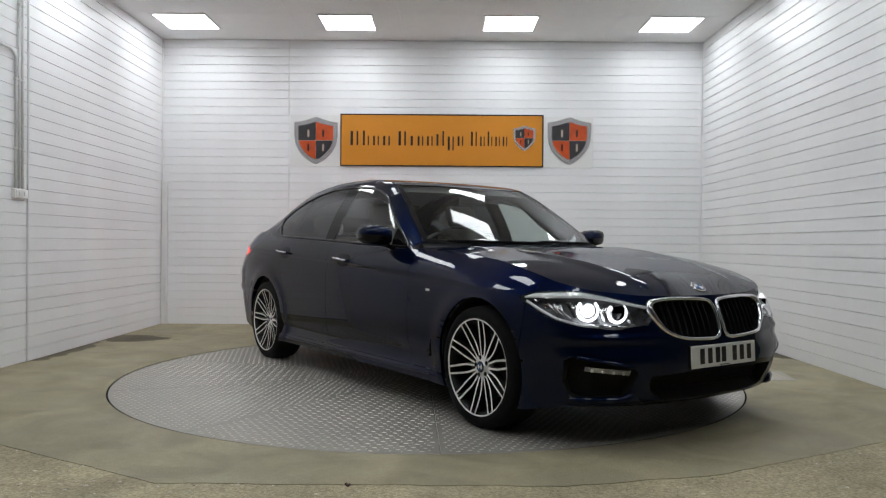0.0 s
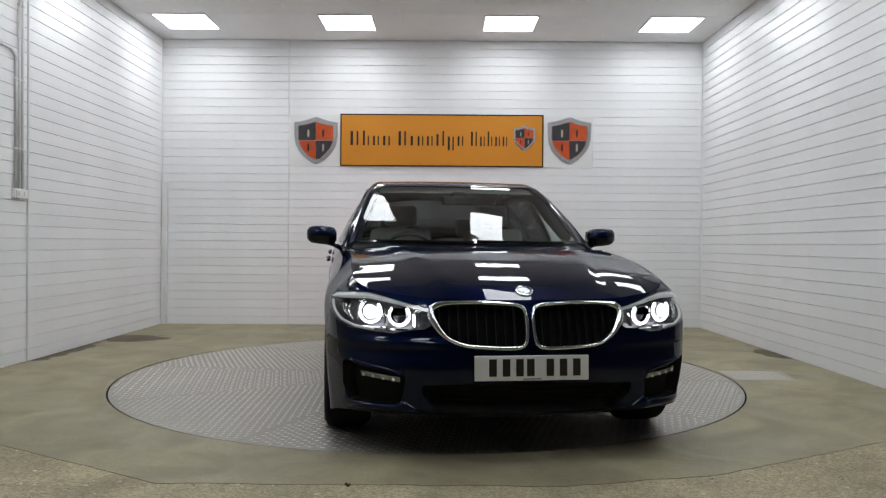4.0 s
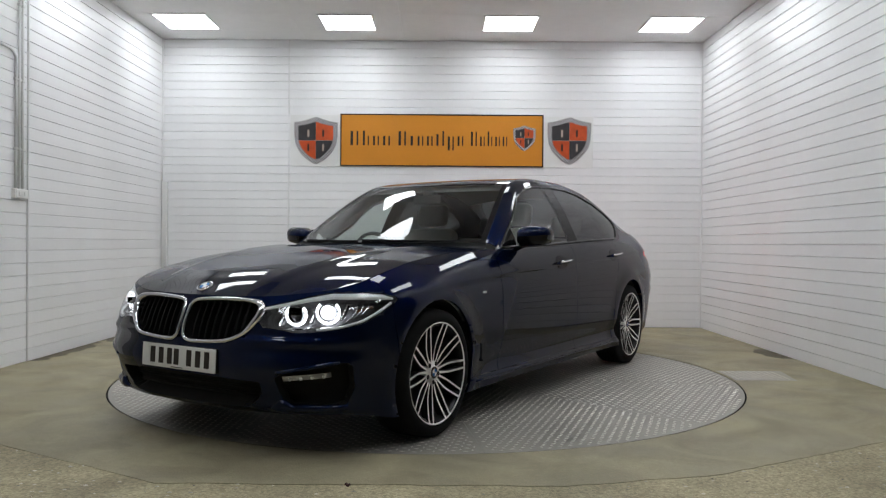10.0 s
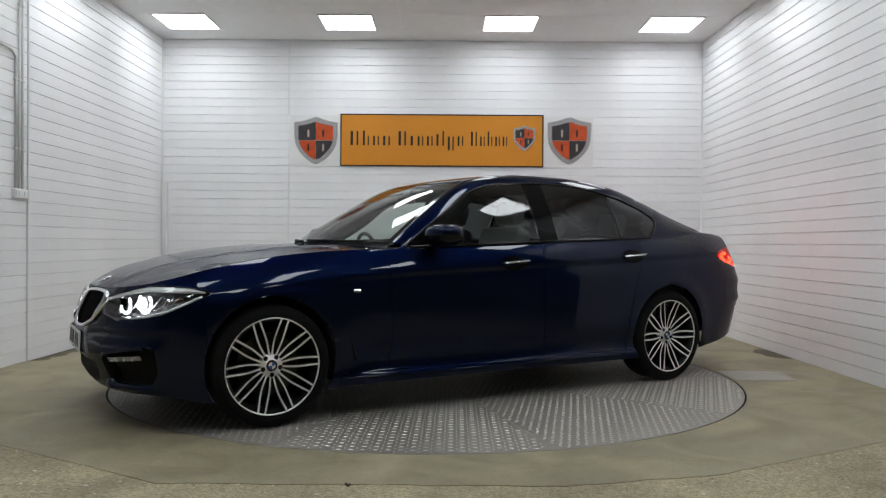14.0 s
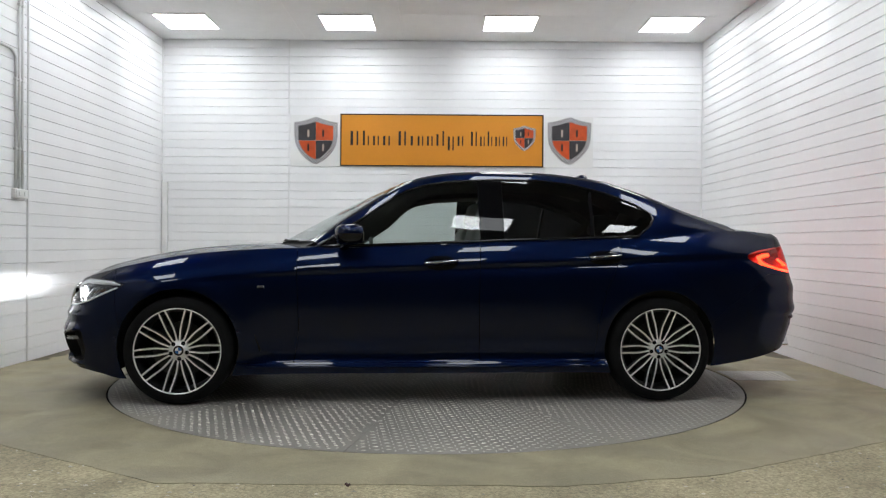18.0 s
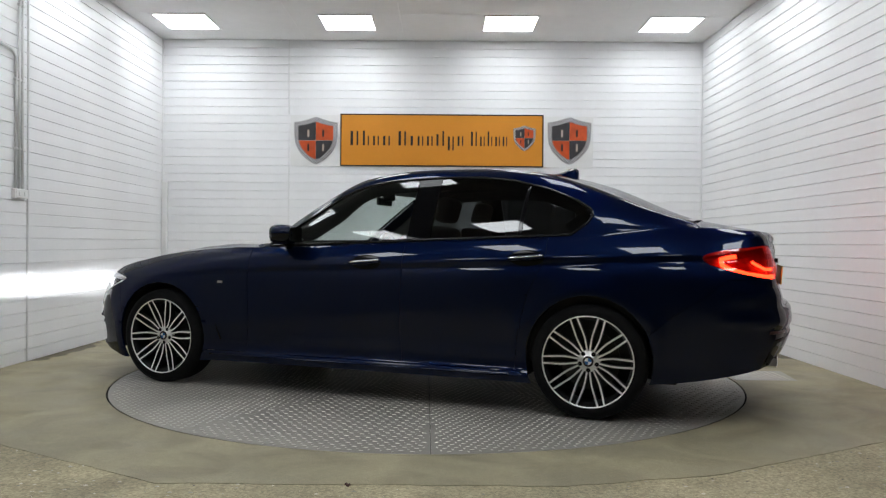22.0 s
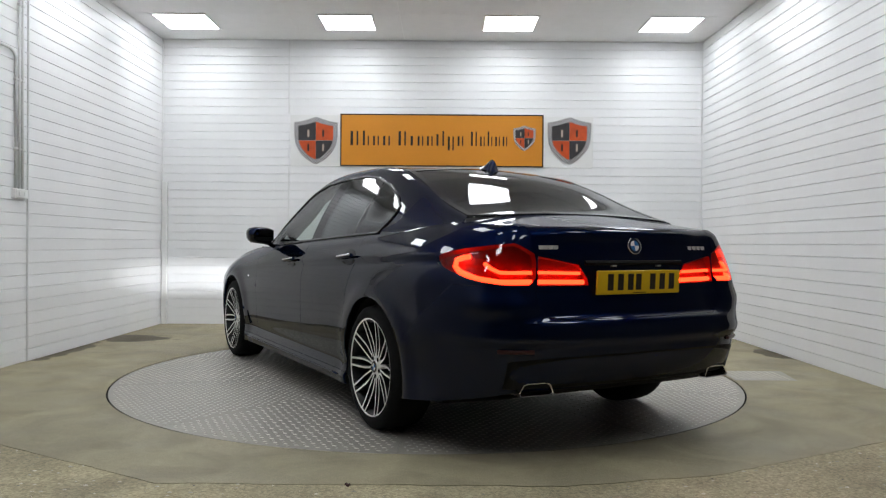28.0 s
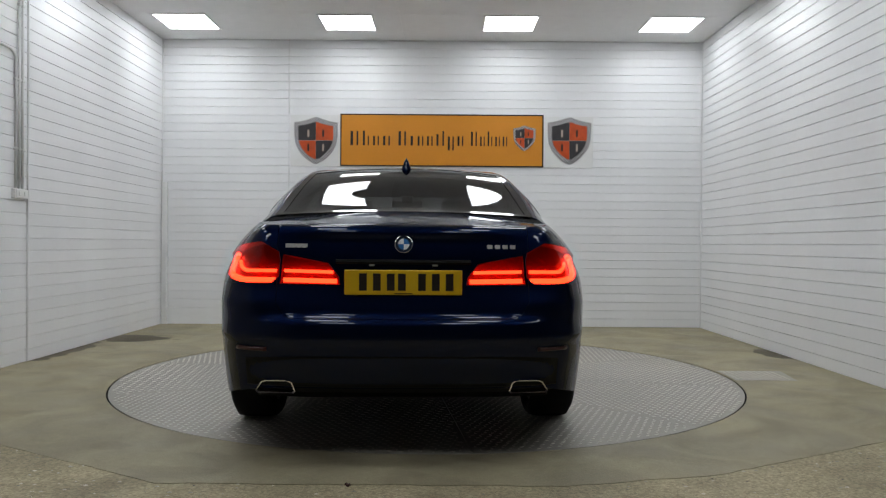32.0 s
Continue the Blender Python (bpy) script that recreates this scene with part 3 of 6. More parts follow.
def skin(i, v):
    """Body side at plan index i, v from 0 at the bottom edge to 1 at the top rim."""
    zb, zm, zt = low_z(i), wide_z(i), rim_z(i)
    n = outward(i)
    side = n.y * n.y
    z = zb + (zt - zb) * v
    if z < zm:
        off = low_in(i) * ((zm - z) / (zm - zb)) ** 1.9
    else:
        off = rim_in(i) * ((z - zm) / (zt - zm)) ** (2.6 - 0.6 * (1 - side))
    if 5.2 < i < 16.5:
        w = smoothstep(5.2, 7.5, i) * (1 - smoothstep(15.2, 16.5, i))
        zc = crease_z(i)
        d = z - zc
        # hollow below the shoulder line, sharp at the line itself
        if d < 0:
            off += w * (0.004 + 0.016 * smoothstep(6.5, 10.0, i)) * math.exp(d / 0.075) * smoothstep(0, 0.022, -d)
        else:
            off -= w * 0.002 * math.exp(-d / 0.03)
        # hollow above the sill, and the flared sill
        mid = smoothstep(7.6, 8.6, i) * (1 - smoothstep(12.2, 12.9, i))
        off += w * 0.016 * math.exp(-((z - 0.315) / 0.05) ** 2) * mid
        off -= w * 0.024 * (1 - smoothstep(0.222, 0.268, z)) * mid
    for xa in (FA, RA):
        # swollen wheel arches
        q = plan(i)
        r = math.hypot(q.x - xa, z - ARCH_Z + 0.004)
        off -= 0.012 * math.exp(-((r - 0.38) / 0.06) ** 2) * side
    if i > 16.5:
        # tail: hollow below the lip, step above the bumper
        w = smoothstep(16.5, 17.8, i)
        off += w * 0.022 * math.exp(-((z - 0.80) / 0.10) ** 2)
        off += smoothstep(16.9, 18.2, i) * 0.034 * smoothstep(0.632, 0.668, z)
        off -= smoothstep(17.2, 18.8, i) * 0.020 * smoothstep(0.99, 1.04, z)
    if i > 14.8:
        # softly rolled top edge of the tail
        off += 0.030 * smoothstep(14.8, 16.4, i) * smoothstep(zt - 0.045, zt + 0.012, z) ** 2
    if i > 14.6:
        # corner of the rear bumper: rounded shoulder below the lamp, ledge over the lower part
        w = smoothstep(14.9, 16.2, i)
        c = 1 - smoothstep(17.2, 18.2, i)
        off -= w * c * 0.010 * math.exp(-((z - 0.715) / 0.045) ** 2)
        off -= w * 0.009 * math.exp(-((z - 0.575) / 0.035) ** 2) * (0.35 + 0.65 * c)
        off += w * 0.010 * (1 - smoothstep(0.525, 0.555, z))
    if i < 5:
        w = 1 - smoothstep(3.6, 5.0, i)
        # ledge under the lamps
        off += w * 0.020 * (smoothstep(0.530, 0.568, z) - 0.5) * smoothstep(0.6, 2.0, i)
        # nose: crease under the lamps, jutting lower lip
        off += w * 0.020 * math.exp(-((z - 0.50) / 0.045) ** 2) * smoothstep(1.2, 2.6, i)
        off -= w * 0.014 * math.exp(-((z - 0.235) / 0.03) ** 2)
    q = plan(i) - n * off
    return Vector((q.x, max(q.y, 0.0), z))


# columns evenly spaced along the plan
def spaced(a, b, n):
    fine = [a + (b - a) * k / 2000 for k in range(2001)]
    acc = [0.0]
    for p, q in zip(fine, fine[1:]):
        acc.append(acc[-1] + (plan(q) - plan(p)).length)
    return [float(np.interp(acc[-1] * k / n, acc, fine)) for k in range(n + 1)]


I_HOOD, I_COWL, I_TAIL, I_DECK = 4.35, 8.75, 14.75, 16.6
COLS_F, COLS_H = spaced(0, I_HOOD, 22), spaced(I_HOOD, I_COWL, 30)
COLS_S, COLS_D, COLS_R = spaced(I_COWL, I_TAIL, 60), spaced(I_TAIL, I_DECK, 14), spaced(I_DECK, NP, 22)
COLS = COLS_F + COLS_H[1:] + COLS_S[1:] + COLS_D[1:] + COLS_R[1:]
ROWS = [k / 54 for k in range(55)]

body = bmesh.new()
grid = [[body.verts.new(skin(i, v)) for v in ROWS] for i in COLS]
for a, b in zip(grid, grid[1:]):
    for k in range(len(ROWS) - 1):
        body.faces.new((a[k], b[k], b[k + 1], a[k + 1]))
bmesh.ops.recalc_face_normals(body, faces=body.faces)
if sum(f.normal.y for f in body.faces) < 0:
    bmesh.ops.reverse_faces(body, faces=body.faces)
SKIN = BVHTree.FromBMesh(body)


def on_skin(axis, a, b):
    """Where a line along axis x (front or tail) or y (side) meets the body."""
    if axis == "front":
        hit = SKIN.ray_cast(Vector((4, a, b)), Vector((-1, 0, 0)))
    elif axis == "tail":
        hit = SKIN.ray_cast(Vector((-4, a, b)), Vector((1, 0, 0)))
    elif axis == "side":
        hit = SKIN.ray_cast(Vector((a, 3, b)), Vector((0, -1, 0)))
    elif axis == "front_corner":
        hit = SKIN.ray_cast(Vector((a * -S2 + 3 * S2, a * S2 + 3 * S2, b)), Vector((-S2, -S2, 0)))
    else:
        hit = SKIN.ray_cast(Vector((a * S2 - 3 * S2, a * S2 + 3 * S2, b)), Vector((S2, -S2, 0)))
    return (hit[0], hit[1]) if hit[0] else (None, None)


S2 = math.sqrt(0.5)
VIEWS = {"front": Vector((0, 1, 0)), "tail": Vector((0, 1, 0)), "side": Vector((1, 0, 0)),
         "front_corner": Vector((-S2, S2, 0)), "tail_corner": Vector((S2, S2, 0))}


def faces_view(view, c):
    if view == "front":
        return c.x > 1.95
    if view == "tail":
        return c.x < -2.2
    if view == "front_corner":
        return c.x > 1.6
    if view == "tail_corner":
        return c.x < -1.9
    return True


def cut(bm, outline, view, closed=True):
    """Cuts edges into a panel along an outline seen from one side."""
    h = VIEWS[view]
    pairs = list(zip(outline, outline[1:] + outline[:1])) if closed else list(zip(outline, outline[1:]))
    for (a0, b0), (a1, b1) in pairs:
        lo_a, hi_a, lo_b, hi_b = min(a0, a1) - 2e-4, max(a0, a1) + 2e-4, min(b0, b1) - 2e-4, max(b0, b1) + 2e-4
        geom = set()
        for f in bm.faces:
            zs = [v.co.z for v in f.verts]
            if max(zs) < lo_b or min(zs) > hi_b:
                continue
            hs = [v.co.dot(h) for v in f.verts]
            if max(hs) < lo_a or min(hs) > hi_a or not faces_view(view, f.verts[0].co):
                continue
            geom.add(f)
            geom.update(f.edges)
            geom.update(f.verts)
        if geom:
            no = Vector((0, 0, 1)) * (a1 - a0) - h * (b1 - b0)
            bmesh.ops.bisect_plane(bm, geom=list(geom), plane_co=h * a0 + Vector((0, 0, b0)), plane_no=no.normalized(), dist=1e-5)


def circle(x, z, r, n=40):
    return [(x + r * math.cos(2 * math.pi * k / n), z + r * math.sin(2 * math.pi * k / n)) for k in range(n)]


ARCH_F, ARCH_R = circle(FA, ARCH_Z, 0.357), circle(RA, ARCH_Z, 0.357)
FRONT_DOOR = [(0.79, 1.2), (0.785, 0.80), (0.77, 0.45), (0.80, 0.250), (-0.34, 0.250), (-0.335, 0.6), (-0.35, 1.2)]
REAR_DOOR = [(-0.35, 1.2), (-0.335, 0.6), (-0.34, 0.250), (-1.06, 0.250), (-1.085, 0.48), (-1.14, 0.70), (-1.225, 0.88), (-1.265, 1.2)]
SILL = [(1.2, 0.250), (0.80, 0.250), (-0.34, 0.250), (-1.06, 0.250), (-1.3, 0.250), (-1.3, 0.1), (1.2, 0.1)]
FENDER = [(0.79, 1.2), (0.785, 0.80), (0.77, 0.45), (0.80, 0.250), (1.25, 0.250), (1.83, 0.46), (1.855, 0.60), (1.86, 0.70), (1.88, 0.80), (1.95, 0.86), (1.95, 1.2)]
REAR_BUMPER = [(-1.82, 0.10), (-1.82, 0.49), (-1.95, 0.60), (-2.13, 0.72), (-2.22, 0.80), (-2.36, 0.80), (-2.7, 0.64), (-2.7, 0.10)]
HEADLIGHT = [(-1.292, 0.682), (-1.165, 0.712), (-1.06, 0.738), (-0.96, 0.757), (-0.84, 0.757), (-0.73, 0.750), (-0.648, 0.728), (-0.66, 0.706), (-0.74, 0.660),
             (-0.82, 0.620), (-0.93, 0.596), (-1.05, 0.583), (-1.13, 0.576), (-1.19, 0.590), (-1.292, 0.600)]
TAIL_OUT = [(-1.345, 0.803), (-1.345, 0.936), (-1.30, 0.965), (-1.264, 0.986), (-1.24, 0.987), (-1.0, 0.962), (-0.885, 0.934), (-0.882, 0.907), (-0.915, 0.872), (-1.08, 0.822), (-1.25, 0.802)]
TAIL_IN = [(-1.560, 0.798), (-1.552, 0.832), (-1.515, 0.892), (-1.353, 0.930), (-1.353, 0.801)]
LID = [(-0.565, 0.72), (-0.565, 1.2), (0.565, 1.2), (0.565, 0.72), (0.53, 0.665), (0.50, 0.650), (-0.50, 0.650), (-0.53, 0.665)]
KIDNEY = [(0.014, 0.60), (0.016, 0.675), (0.036, 0.703), (0.14, 0.712), (0.27, 0.715), (0.385, 0.709), (0.436, 0.692), (0.442, 0.655), (0.414, 0.600),
          (0.368, 0.553), (0.31, 0.531), (0.19, 0.521), (0.06, 0.517), (0.022, 0.535)]
LOWER_INTAKE = [(-0.478, 0.362), (0.478, 0.362), (0.485, 0.320), (0.445, 0.262), (0.385, 0.232), (0.24, 0.222), (-0.24, 0.222), (-0.385, 0.232), (-0.445, 0.262), (-0.485, 0.320)]
SIDE_INTAKE = [(0.556, 0.378), (0.575, 0.390), (0.70, 0.422), (0.80, 0.445), (0.822, 0.446), (0.834, 0.43), (0.830, 0.33), (0.805, 0.262), (0.775, 0.250), (0.60, 0.246), (0.578, 0.258), (0.566, 0.31)]


def rounded(line, times):
    """Cuts the corners of a closed outline."""
    for _ in range(times):
        line = [(a + (c - a) * k, b + (d - b) * k) for (a, b), (c, d) in zip(line, line[1:] + line[:1]) for k in (0.22, 0.78)]
    return line


KIDNEY = rounded(KIDNEY, 2)
HEADLIGHT, TAIL_OUT, SIDE_INTAKE, LOWER_INTAKE = rounded(HEADLIGHT, 1), rounded(TAIL_OUT, 1), SIDE_INTAKE, rounded(LOWER_INTAKE, 1)
for outline, view in ((ARCH_F, "side"), (ARCH_R, "side"), (FRONT_DOOR, "side"), (REAR_DOOR, "side"), (SILL, "side"), (FENDER, "side"),
                      (REAR_BUMPER, "side"), (HEADLIGHT, "front_corner"), (TAIL_OUT, "tail_corner"), (TAIL_IN, "tail_corner"), (LID, "tail"),
                      (KIDNEY, "front"), (LOWER_INTAKE, "front"), (SIDE_INTAKE, "front")):
    cut(body, outline, view)


def near_panel(c):
    """Doors, wing and sill, also for slivers that lie on their edges."""
    for d in (0, 0.003, -0.003):
        for e in (0, 0.003, -0.003):
            for name, line in (("front_door", FRONT_DOOR), ("rear_door", REAR_DOOR), ("sill", SILL), ("fender", FENDER)):
                if inside(line, c.x + d, c.z + e):
                    return name
    return None


def which(c):
    hf, ht = c.dot(VIEWS["front_corner"]), c.dot(VIEWS["tail_corner"])
    if inside(ARCH_F, c.x, c.z) or inside(ARCH_R, c.x, c.z):
        return "hole"
    if c.x > 1.6:
        if inside(HEADLIGHT, hf, c.z):
            return "headlight"
        if c.x > 1.9 and inside(KIDNEY, c.y, c.z):
            return "kidney"
        if c.x > 1.9 and inside(LOWER_INTAKE, c.y, c.z):
            return "lower_intake"
        if c.x > 1.9 and inside(SIDE_INTAKE, c.y, c.z):
            return "side_intake"
    if c.x < -1.9:
        if inside(TAIL_OUT, ht, c.z):
            return "tail_out"
        if inside(TAIL_IN, ht, c.z):
            return "tail_in"
        if c.x < -2.2 and inside(LID, c.y, c.z):
            return "lid"
    found = near_panel(c)
    if found:
        return found
    if c.x > 0:
        return "front_bumper"
    if inside(REAR_BUMPER, c.x, c.z) or c.x < -2.3 and c.z < 0.80:
        return "rear_bumper"
    return "quarter"


pieces = {}
for f in body.faces:
    pieces.setdefault(which(f.calc_center_median()), []).append([v.co.copy() for v in f.verts])


def from_faces(lists, weld=1.2e-3):
    bm = bmesh.new()
    for loop in lists:
        vs = [bm.verts.new(c) for c in loop]
        bm.faces.new(vs)
    bmesh.ops.remove_doubles(bm, verts=bm.verts, dist=weld)
    bmesh.ops.dissolve_degenerate(bm, edges=bm.edges, dist=1e-4)
    return bm


def mirrored(bm):
    other = bm.copy()
    for v in other.verts:
        v.co.y = -v.co.y
    bmesh.ops.reverse_faces(other, faces=other.faces)
    return other


def both_halves(bm):
    """Joins a half with its mirror image over the middle of the car."""
    geom = bmesh.ops.duplicate(bm, geom=list(bm.verts) + list(bm.edges) + list(bm.faces))["geom"]
    faces = [g for g in geom if isinstance(g, bmesh.types.BMFace)]
    for g in geom:
        if isinstance(g, bmesh.types.BMVert):
            g.co.y = -g.co.y
    bmesh.ops.reverse_faces(bm, faces=faces)
    bmesh.ops.remove_doubles(bm, verts=bm.verts, dist=2e-4)
    return bm


def lipped(bm, gap=0.0018, depth=0.014):
    """Turns the open edges of a panel inwards, so that a joint shows between panels."""
    bm.normal_update()
    inner = bm.faces[:]
    ring = bmesh.ops.inset_region(bm, faces=inner, thickness=gap, use_boundary=True, use_even_offset=False)["faces"]
    bm.normal_update()
    ringed = set(ring)
    for f in ring:
        for e in f.edges:
            if any(g not in ringed for g in e.link_faces):
                e.smooth = False
    edge = [(v, v.normal.copy()) for v in bm.verts if v.is_boundary]
    for v, n in edge:
        v.co -= n * depth
    return bm


def panel(name, bm, mat, centre=False, label="", lip=True, depth=0.014, parent=None, gap=0.0018):
    """One panel over the middle of the car, or a pair of them."""
    parent = parent or car
    if centre:
        both_halves(bm)
        if lip:
            lipped(bm, gap, depth)
        return [part(name, bm, mat, parent, label, True)]
    if lip:
        lipped(bm, gap, depth)
    other = mirrored(bm)
    return [part(name, bm, mat, parent, label, True), part(name, other, mat, parent, label, True)]


# glasshouse: outer edge of pillars and roof, and the middle line
rail_y = knots([-2.06, -1.75, -1.45, -1.2, -1.0, -0.77, -0.46, 0.0, 0.142, 0.40, 0.66], [0.700, 0.690, 0.660, 0.632, 0.615, 0.607, 0.607, 0.635, 0.660, 0.735, 0.80])
rail_z = knots([-2.06, -1.75, -1.45, -1.2, -1.0, -0.77, -0.46, 0.0, 0.142, 0.40, 0.66], [1.085, 1.178, 1.296, 1.374, 1.408, 1.428, 1.430, 1.388, 1.335, 1.165, 0.968])
mid_z = knots([-2.12, -1.95, -1.5, -1.2, -0.9, -0.5, -0.1, 0.10, 0.55, 0.97], [1.125, 1.172, 1.362, 1.440, 1.470, 1.478, 1.452, 1.415, 1.215, 0.985])


def rail(t):
    """Inner pillar edge: t from 0 at the windscreen's foot, over 1 (screen top) and 2 (rear glass top), to 3 at the rear glass's foot."""
    x = knots([0, 1, 2, 3], [0.645, 0.045, -1.20, -1.985])(t)
    w = smoothstep(0, 0.9, t) * (1 - smoothstep(2.0, 3, t))
    return Vector((x + 0.055 * (1 - smoothstep(0, 1, t)) - 0.045 * smoothstep(2, 3, t), rail_y(x) - 0.048 - 0.014 * w, rail_z(x) + 0.012 + 0.022 * w))


def middle(t):
    x = knots([0, 1, 2, 3], [0.985, 0.115, -1.16, -2.06])(t)
    return Vector((x, 0, mid_z(x)))


def top_sheet(t0, t1, n, m=16, grow=0.0):
    bm = bmesh.new()
    rows = []
    for k in range(n + 1):
        t = t0 + (t1 - t0) * k / n
        c, e = middle(t), rail(t)
        rows.append([bm.verts.new((c.x + (e.x - c.x) * b ** 2.0, e.y * b, c.z + (e.z - c.z) * b ** 2.1)) for b in [j / m for j in range(m + 1)]])
    for a, b in zip(rows, rows[1:]):
        for j in range(m):
            bm.faces.new((a[j], b[j], b[j + 1], a[j + 1]))
    bm.normal_update()
    if sum(f.normal.z for f in bm.faces) < 0:
        bmesh.ops.reverse_faces(bm, faces=bm.faces)
    return bm


# side of the glasshouse, standing on the body's rim
side = bmesh.new()
cols = []
for i in COLS_S + COLS_D[1:1]:
    b0 = skin(i, 1.0)
    x = 0.66 + (b0.x - skin(I_COWL, 1.0).x) * (0.66 + 2.06) / (skin(I_COWL, 1.0).x - skin(I_TAIL, 1.0).x)
    e = Vector((x, rail_y(x), rail_z(x)))
    col = []
    for k in range(13):
        s = k / 12
        q = b0.lerp(e, s)
        q.y += 0.022 * math.sin(math.pi * s) ** 0.8 * min(1, (e.z - b0.z) / 0.2)
        col.append(side.verts.new(q))
    # over the pillar to the inner edge
    for s in (0.25, 0.5, 0.75, 1.0):
        ts = np.linspace(0, 3, 121)
        near = min(ts, key=lambda t: abs(rail(t).x - (e.x + 0.055 * smoothstep(0.0, 0.66, e.x) - 0.045 * smoothstep(1.2, 2.06, -e.x))))
        r = rail(float(near))
        q = e.lerp(r, s)
        q.z += 0.006 * math.sin(math.pi * s)
        col.append(side.verts.new(q))
    cols.append(col)
for a, b in zip(cols, cols[1:]):
    for k in range(len(a) - 1):
        side.faces.new((a[k], b[k], b[k + 1], a[k + 1]))
bmesh.ops.remove_doubles(side, verts=side.verts, dist=1e-5)
side.normal_update()
if sum(f.normal.y for f in side.faces) < 0:
    bmesh.ops.reverse_faces(side, faces=side.faces)
DLO = [(0.655, 0.962), (0.50, 1.068), (0.36, 1.160), (0.185, 1.282), (0.09, 1.330), (0.0, 1.358), (-0.15, 1.386), (-0.46, 1.404), (-0.77, 1.401), (-0.98, 1.376), (-1.20, 1.320),
       (-1.39, 1.243), (-1.475, 1.186), (-1.485, 1.152), (-1.46, 1.110), (-1.37, 1.040), (-1.10, 1.030), (-0.6, 1.011), (0.0, 0.985)]
B_FRONT, B_REAR = [(-0.345, 0.9), (-0.350, 1.5)], [(-0.498, 0.9), (-0.512, 1.5)]
C_FRONT, C_REAR = [(-1.045, 0.9), (-1.085, 1.5)], [(-1.07, 0.9), (-1.11, 1.5)]
SAIL = [(0.47, 0.9), (0.44, 1.5)]
cut(side, DLO, "side")
for line in (B_FRONT, B_REAR, C_FRONT, C_REAR, SAIL):
    cut(side, line, "side", closed=False)
SIDE = BVHTree.FromBMesh(side)


def behind(line, x, z):
    (ax, az), (bx, bz) = line
    return x < ax + (bx - ax) * (z - az) / (bz - az)


panes = {}
for f in side.faces:
    c = f.calc_center_median()
    if not inside(DLO, c.x, c.z) or c.y < 0.5 and c.z > 1.42:
        key = "pillar"
    elif not behind(SAIL, c.x, c.z):
        key = "sail"
    elif not behind(B_FRONT, c.x, c.z):
        key = "front_window"
    elif not behind(B_REAR, c.x, c.z):
        key = "b_pillar"
    elif not behind(C_FRONT, c.x, c.z):
        key = "rear_window"
    elif not behind(C_REAR, c.x, c.z):
        key = "c_bar"
    else:
        key = "quarter_window"
    panes.setdefault(key, []).append([v.co.copy() for v in f.verts])

for name, key in (("front_door", "front_door"), ("rear_door", "rear_door"), ("front_wing", "fender"), ("sill", "sill")):
    panel(name, from_faces(pieces[key]), M["paint"])
panel("side_frame", from_faces(pieces["quarter"] + panes["pillar"]), M["paint"], label="rear wing with roof pillars in dark blue paint", depth=0.004, gap=0.0008)
panel("front_bumper", from_faces(pieces["front_bumper"]), M["paint"], True)
panel("rear_bumper", from_faces(pieces["rear_bumper"]), M["paint"], True, depth=0.003, gap=0.0007)


# bonnet and boot lid top
def lid_sheet(cols_edge, cols_end, mid_x, mid_zs, n, hump, ridge):
    """A sheet between the body's rim on both sides, the rim at its outer end, and the glass's foot at the other."""
    m = len(cols_end) - 1
    end = [skin(i, 1.0) for i in cols_end]
    if end[0].y > end[-1].y:
        end = end[::-1]
    bs = [e.y / end[-1].y for e in end]
    bm = bmesh.new()
    rows = []
    for k, i in enumerate(cols_edge):
        t = k / (len(cols_edge) - 1)
        e = skin(i, 1.0)
        c = Vector((mid_x(t), 0, mid_zs(t)))
        row = []
        for j, b in enumerate(bs):
            q = Vector((c.x + (e.x - c.x) * b ** 2.2, e.y * b, c.z + (e.z - c.z) * b ** hump))
            e0 = skin(cols_edge[0], 1.0)
            c0 = Vector((mid_x(0), 0, mid_zs(0)))
            q0 = Vector((c0.x + (e0.x - c0.x) * b ** 2.2, e0.y * b, c0.z + (e0.z - c0.z) * b ** hump))
            q += (end[j] - q0) * (1 - t) ** 3
            q.z += ridge(t, q.y)
            row.append(bm.verts.new(q))
        rows.append(row)
    for a, b in zip(rows, rows[1:]):
        for j in range(m):
            bm.faces.new((a[j], b[j], b[j + 1], a[j + 1]))
    bm.normal_update()
    if sum(f.normal.z for f in bm.faces) < 0:
        bmesh.ops.reverse_faces(bm, faces=bm.faces)
    return bm


def bonnet_ridge(t, y):
    yc = 0.34 + 0.26 * t
    w = smoothstep(0.0, 0.12, t) * (1 - smoothstep(0.85, 1.0, t))
    d = abs(y) - yc
    return w * (0.010 * math.exp(-abs(d) / (0.02 if d > 0 else 0.10)) + 0.0)


hood = lid_sheet(COLS_H, COLS_F, lambda t: skin(0, 1).x + (1.035 - skin(0, 1).x) * t,
                 lambda t: knots([0, 0.1, 0.28, 0.5, 0.75, 1], [skin(0, 1).z, 0.792, 0.864, 0.922, 0.961, 0.978])(t), 30, 3.2, bonnet_ridge)
panel("bonnet", hood, M["paint"], True)
deck = lid_sheet(COLS_D[::-1], COLS_R, lambda t: skin(NP, 1).x + (-2.045 - skin(NP, 1).x) * t,
                 lambda t: skin(NP, 1).z + 0.080 * t ** 0.95, 14, 2.2, lambda t, y: 0.0)
boot = from_faces(pieces["lid"] + [[v.co.copy() for v in f.verts] for f in deck.faces], 1.6e-3)
deck.free()
panel("boot_lid", boot, M["paint"], True)

